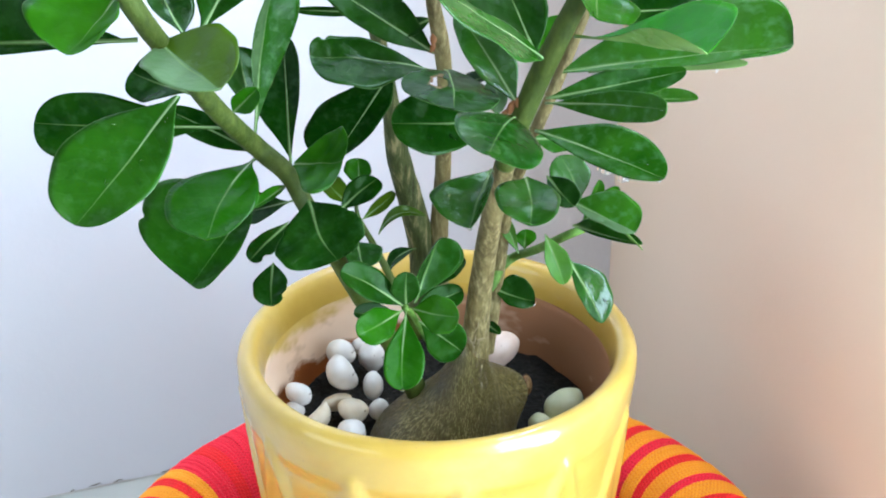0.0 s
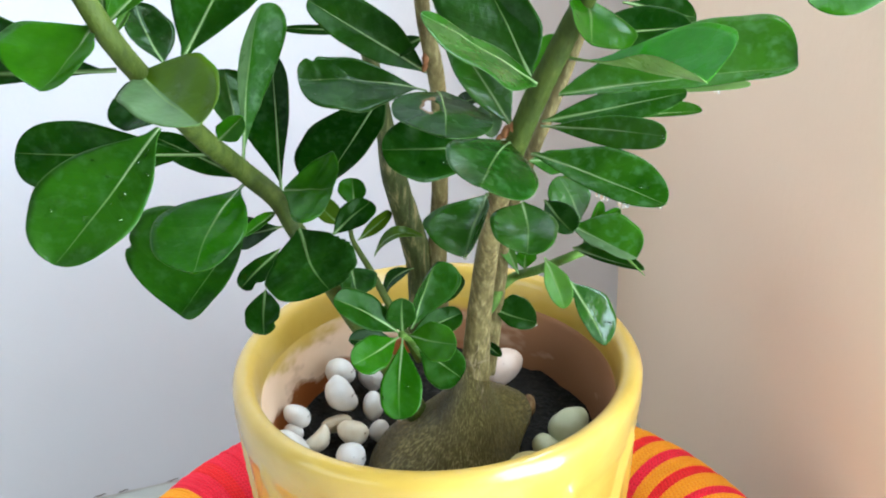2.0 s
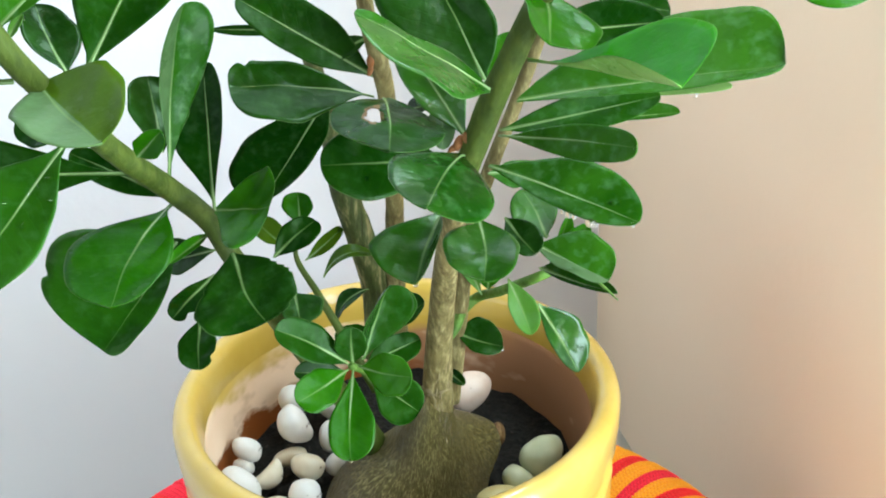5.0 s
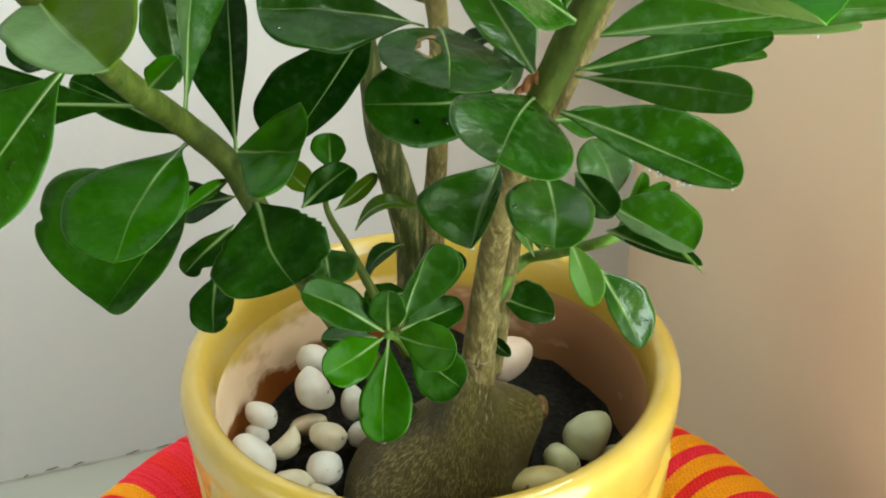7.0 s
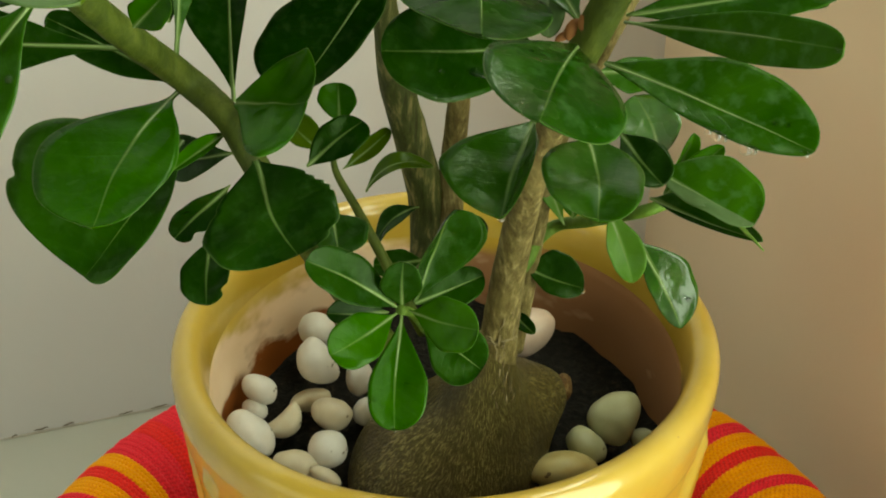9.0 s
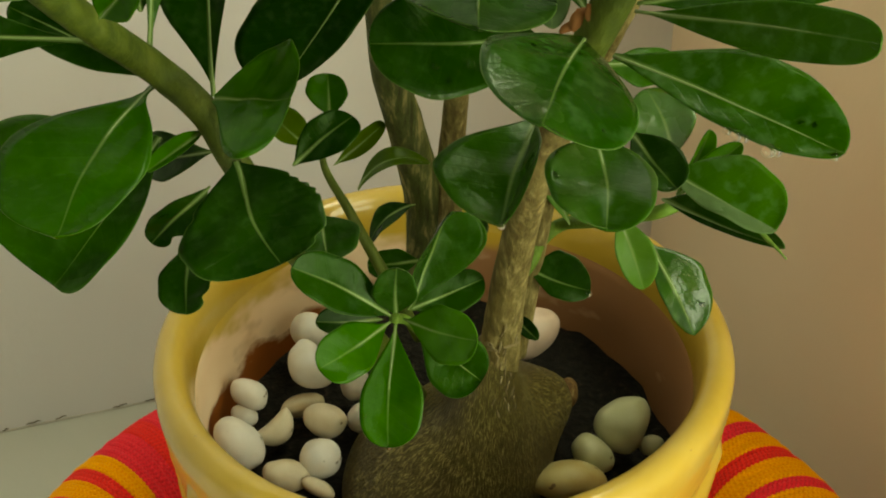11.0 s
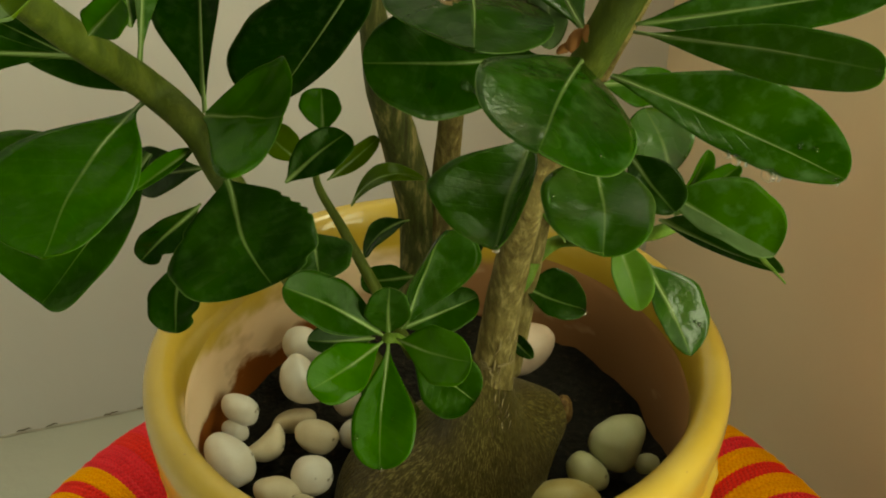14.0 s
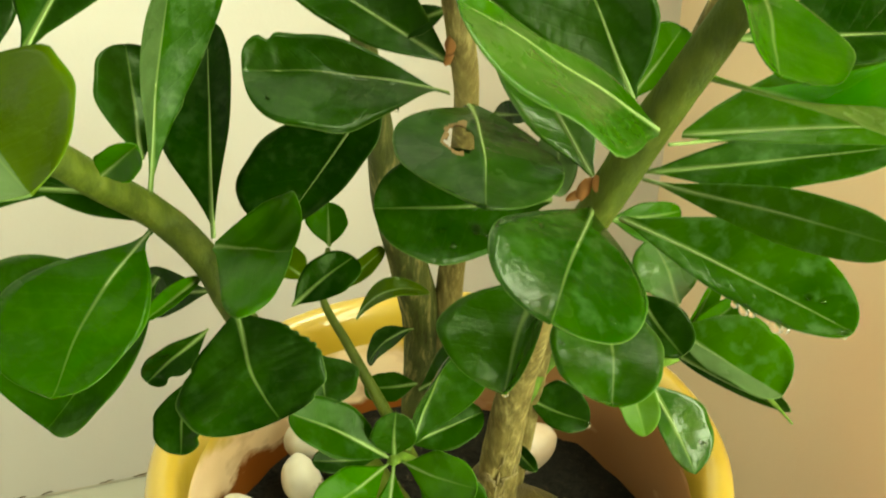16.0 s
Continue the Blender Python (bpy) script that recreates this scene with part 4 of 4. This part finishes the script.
leaf((0.0510, -0.0905, 0.5026), (0.1317, -0.1120, 0.5197), (0.0037, 0.0175, 0.0137), (-0.0018, -0.0052, -0.0039), 0.78, 0.05, 0.12, 2, slim=0.65)
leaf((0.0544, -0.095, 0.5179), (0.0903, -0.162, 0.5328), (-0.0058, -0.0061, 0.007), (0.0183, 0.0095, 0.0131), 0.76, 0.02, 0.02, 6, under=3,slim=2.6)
leaf((0.0600, -0.0300, 0.4690), (0.1264, 0.0200, 0.4510), (-0.0002, 0.0024, 0.0046), (-0.0004, -0.0008, -0.0015), 0.69, 0.05, 0.15, 7)
leaf((0.0619, -0.08, 0.4989), (0.1175, -0.105, 0.5104), (0.0008, 0.001, 0.0019), (0.0007, -0.0009, -0.0016), 0.76, 0.05, 0.1, 3, drops=[(.8,1,.0014)])
leaf((0.06, -0.09, 0.5247), (0.0983, -0.09, 0.5272), (-0.0016, 0.0041, 0.0076), (0.0015, -0.0029, -0.0054), 0.51, 0.05, 0.15, 0)
leaf((0.0419, -0.06, 0.4632), (0.0613, -0.05, 0.4602), (-0.0004, 0.0014, 0.0032), (0.0004, -0.0027, -0.0059), 0.45, 0.1, 0.15, 7)
leaf((0.0643, -0.05, 0.4307), (0.0547, -0.05, 0.4514), (-0.0073, 0.001, -0.0032), (0.0086, -0.001, 0.0042), 0.55, 0.1, 0.15, 8)
leaf((0.065, -0.055, 0.4215), (0.0794, -0.06, 0.4406), (-0.0025, 0.0015, 0.0025), (0.0024, -0.0013, -0.002), 0.58, 0.1, 0.3, 1)
leaf((0.0648, -0.055, 0.422), (0.0718, -0.055, 0.442), (-0.002, -0.0005, 0.0006), (0.0034, 0.0007, -0.0012), 0.57, 0.1, 0.3, 1)
leaf((0.0574, -0.075, 0.4411), (0.0818, -0.096, 0.4372), (-0.0042, -0.0036, -0.0022), (0.0079, 0.008, 0.0054), 0.54, 0.1, 0.2, 2, under=4)
leaf((0.0607, -0.058, 0.422), (0.0851, -0.094, 0.4304), (0.0013, 0.0019, 0.0061), (0.0006, -0.0004, -0.0013), 0.42, 0.1, 0.3, 7)
leaf((0.0488, -0.0555, 0.4165), (0.0572, -0.064, 0.3961), (-0.0046, -0.0005, -0.0006), (0.0058, 0.0015, 0.002), 0.58, 0.1, 0.2, 10)
leaf((0.0614, -0.04, 0.3955), (0.0775, -0.0449, 0.3652), (-0.0042, 0.0010, -0.0008), (0.0084, 0.0040, 0.0072), 0.55, 0.10, 0.05, 8, drops=[(.75,.5,.0009),(.8,.6,.0012)])
leaf((0.0278, -0.012, 0.3662), (0.0481, -0.018, 0.3619), (0.0019, 0.0053, 0.0078), (-0.0006, -0.0034, -0.0049), 0.48, 0.1, 0.15, 0, drops=[(.97,.3,.0016)])
leaf((0.0232, -0.015, 0.3495), (0.0308, -0.03, 0.3512), (-0.0023, -0.0014, -0.0013), (0.0023, 0.0012, 0.001), 0.47, 0.1, 0.2, 0)
leaf((0.0413, -0.1156, 0.5165), (0.0021, -0.1200, 0.5438), (0.0004, -0.0243, -0.0022), (-0.0001, 0.0053, 0.0005), 0.36, 0.05, 0.02, 7)
leaf((0.034, -0.08, 0.4864), (0.0111, -0.06, 0.518), (-0.0071, -0.0014, -0.0026), (0.009, 0.0019, 0.0035), 0.47, 0.05, 0.15, 8)
leaf((0.0411, -0.082, 0.5072), (0.0195, -0.06, 0.5477), (-0.023, -0.0003, -0.0004), (0.0148, -0.0015, -0.003), 0.55, 0.05, 0.15, 0)
leaf((0.0016, -0.029, 0.4904), (-0.0448, -0.04, 0.526), (-0.0049, -0.0023, -0.0057), (0.0056, 0.0039, 0.0095), 0.52, 0.05, 0.15, 0)
leaf((-0.0267, 0, 0.5004), (-0.0625, 0, 0.5021), (0., 0.0008, 0.0016), (-0.0001, -0.0013, -0.0024), 0.54, 0.05, 0.2, 0)
leaf((0.0003, -0.03, 0.5063), (-0.0152, -0.03, 0.4994), (-0.0008, 0.0016, 0.003), (0.001, -0.0018, -0.0033), 0.47, 0.1, 0.2, 0)
leaf((0.0411, -0.075, 0.503), (0.0541, -0.06, 0.5148), (-0.0052, 0.0034, 0.002), (0.0046, -0.003, -0.0019), 0.60, 0.05, 0.15, 1)
leaf((0.0589, -0.1, 0.5428), (0.0583, -0.132, 0.5357), (-0.009, -0.0016, 0.0042), (0.0141, 0.0017, -0.0083), 0.60, 0.1, 0.2, 1)
leaf((0.1553, -0.16, 0.5753), (0.1136, -0.18, 0.5626), (-0.0052, 0.0024, 0.0047), (0.006, -0.0037, -0.0072), 0.73, 0.1, 0.1, 1)
leaf((-0.0789, -0.078, 0.4828), (-0.0665, -0.09, 0.497), (-0.0037, -0.0002, 0.0034), (0.0036, 0.0003, -0.003), 0.52, 0.1, 0.3, 1)
leaf((0.0124, -0.03, 0.4769), (0.0237, -0.05, 0.4873), (-0.0004, 0.0015, 0.0034), (0.0004, -0.0009, -0.0021), 0.51, 0.1, 0.2, 0)
leaf((-0.0126, -0.064, 0.3834), (-0.0142, -0.088, 0.3574), (-0.0087, -0., 0.0002), (0.0095, -0.0001, -0.0004), 0.68, 0.12, 0.15, 1, drops=[(.985,0,.0013),(.75,-.85,.0012),(.6,.3,.0006)])
leaf((-0.0142, -0.064, 0.3837), (-0.0325, -0.085, 0.3833), (-0.0036, 0.0029, 0.0058), (0.0034, -0.0032, -0.0064), 0.62, 0.12, 0.15, 1)
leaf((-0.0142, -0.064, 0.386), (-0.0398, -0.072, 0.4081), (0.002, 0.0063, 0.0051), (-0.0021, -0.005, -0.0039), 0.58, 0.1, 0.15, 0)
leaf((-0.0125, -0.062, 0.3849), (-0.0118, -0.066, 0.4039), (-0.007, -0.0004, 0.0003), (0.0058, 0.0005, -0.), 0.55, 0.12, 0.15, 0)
# the dark kind carries this leaf's partial shade in its colour
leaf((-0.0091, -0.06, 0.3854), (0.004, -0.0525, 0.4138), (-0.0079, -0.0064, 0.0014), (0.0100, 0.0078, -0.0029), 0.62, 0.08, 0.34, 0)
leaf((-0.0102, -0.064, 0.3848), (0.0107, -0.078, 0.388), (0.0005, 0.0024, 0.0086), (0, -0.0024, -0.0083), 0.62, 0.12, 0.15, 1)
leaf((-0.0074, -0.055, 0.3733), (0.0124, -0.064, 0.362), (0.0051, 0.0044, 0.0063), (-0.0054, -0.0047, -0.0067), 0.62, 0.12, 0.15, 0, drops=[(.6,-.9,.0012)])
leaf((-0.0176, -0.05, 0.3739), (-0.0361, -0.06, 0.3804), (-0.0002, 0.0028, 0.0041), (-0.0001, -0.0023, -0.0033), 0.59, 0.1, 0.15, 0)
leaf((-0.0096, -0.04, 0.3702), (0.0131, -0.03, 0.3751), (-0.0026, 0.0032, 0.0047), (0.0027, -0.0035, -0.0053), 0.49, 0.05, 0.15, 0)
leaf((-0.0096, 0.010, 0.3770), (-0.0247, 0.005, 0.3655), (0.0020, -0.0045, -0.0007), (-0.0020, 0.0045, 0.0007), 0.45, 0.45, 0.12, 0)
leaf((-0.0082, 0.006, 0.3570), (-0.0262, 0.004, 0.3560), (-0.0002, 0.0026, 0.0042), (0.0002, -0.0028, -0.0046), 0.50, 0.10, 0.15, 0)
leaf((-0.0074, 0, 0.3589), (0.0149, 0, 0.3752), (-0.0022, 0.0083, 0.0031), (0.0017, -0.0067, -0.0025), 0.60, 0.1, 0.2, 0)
leaf((0.075, -0.075, 0.5322), (0.1036, -0.07, 0.5243), (0.0003, 0.0065, 0.0038), (-0.0005, -0.0064, -0.0037), 0.70, 0.05, 0.15, 0)
leaf((0.0258, -0.0644, 0.4947), (0.0260, -0.0867, 0.4850), (-0.0048, -0.0010, 0.0004), (0.0045, 0.0010, -0.0006), 0.55, 0.05, 0.10, 4)
leaf((0.0422, -0.0205, 0.3918), (0.0430, -0.0162, 0.4000), (-0.0045, -0.0002, -0.0002), (0.0053, 0.0000, -0.0000), 0.6, 0.08, 0.1, 1)
leaf((0.0395, -0.0215, 0.3900), (0.0310, -0.0120, 0.4083), (-0.0043, 0.0001, 0.0002), (0.0021, 0.0012, 0.0020), 0.5, 0.08, 0.25, 10)
leaf((-0.1057, -0.1137, 0.5400), (-0.1060, -0.0969, 0.5719), (-0.0078, -0.0006, -0.0007), (0.0045, -0.0008, -0.0015), 0.6, 0.05, 0.2, 2)
leaf((-0.1051, -0.1135, 0.5403), (-0.0755, -0.0981, 0.5663), (-0.0120, 0.0021, 0.0044), (0.0055, -0.0008, -0.0017), 0.55, 0.05, 0.2, 2)
leaf((-0.1039, -0.1100, 0.5359), (-0.0988, -0.1060, 0.5432), (-0.0010, 0.0008, 0.0016), (0.0014, -0.0003, -0.0006), 0.5, 0.05, 0.3, 10)


# ---- pebbles ----
def pebble(x, y, z, long, short, turn, tone=0, bent=0.0):
    """A tumbled stone, longer one way, lying tilted against its neighbours."""
    bm = bmesh.new()
    bmesh.ops.create_icosphere(bm, subdivisions=4, radius=1)
    off = Vector((x * 77, y * 91, z * 13))
    for v in bm.verts:
        d = v.co.copy()
        s = 1 + 0.16 * noise.noise(d * 0.8 + off) + 0.03 * noise.noise(d * 2.0 + off)
        v.co = Vector((d.x * long, d.y * (long + short) * 0.44, d.z * short)) * s
        v.co.z += bent * (v.co.x ** 2 / long - 0.4 * long)
    bmesh.ops.rotate(bm, verts=bm.verts[:], matrix=Matrix.Rotation(radians(-42), 3, "X") @ Matrix.Rotation(radians(turn), 3, "Y"))
    ob = link("pebble", bm, PEBBLE[tone])
    ob.location = (x, y, z)
    return tagged(ob, ("smooth white decorative pebble lying on the soil", "smooth cream-coloured pebble lying on the soil", "greenish-white worn pebble lying on the soil, toned down for shade", "pinkish-white pebble lying behind the stem, toned down for shade", "ochre-stained oval pebble lying by the rim")[tone], "pebble", "pebbles in the pot")


pebble(-0.0739, 0.0130, 0.2900, 0.0077, 0.0054, 30, 0)
pebble(-0.0759, 0.0086, 0.2830, 0.0054, 0.0039, 20, 0)
pebble(-0.0746, -0.0095, 0.2850, 0.0112, 0.0078, 50, 0)
pebble(-0.0627, 0.0025, 0.2820, 0.0083, 0.0050, -45, 1, 0.35)
pebble(-0.0544, 0.0148, 0.2830, 0.0084, 0.0046, -15, 1)
pebble(-0.0444, 0.0042, 0.2850, 0.0086, 0.0065, 10, 1)
pebble(-0.0444, -0.0158, 0.2840, 0.0080, 0.0075, 0, 0)
pebble(-0.0563, -0.0216, 0.2815, 0.0086, 0.0060, 10, 1)
pebble(-0.0440, -0.0274, 0.2810, 0.0067, 0.0031, 25, 1)
pebble(-0.0534, 0.0448, 0.2960, 0.0082, 0.0072, 20, 0)
pebble(-0.0515, 0.0225, 0.2960, 0.0103, 0.0074, 50, 0, 0.15)
pebble(-0.0351, 0.0245, 0.2870, 0.0058, 0.0075, 0, 0)
pebble(-0.0312, 0.0089, 0.2820, 0.0055, 0.0060, 0, 0)
pebble(-0.0135, -0.0383, 0.2810, 0.0029, 0.0018, 0, 0)
pebble(-0.0065, -0.0377, 0.2810, 0.0040, 0.0018, 0, 0)
pebble(0.0335, 0.0385, 0.3005, 0.0124, 0.0096, 125, 3, 0.2)
pebble(0.0664, -0.0018, 0.2900, 0.0108, 0.0098, 100, 2, 0.25)
pebble(0.0544, -0.0116, 0.2840, 0.0087, 0.0064, 52, 2)
pebble(0.0765, -0.0042, 0.2820, 0.0049, 0.0037, 0, 2)
pebble(0.0447, -0.0235, 0.2825, 0.0138, 0.0072, -3, 4)
pebble(-0.0374, 0.0525, 0.288, 0.0073, 0.0085, 0)
pebble(-0.0454, 0.0714, 0.284, 0.0045, 0.0052, 0)
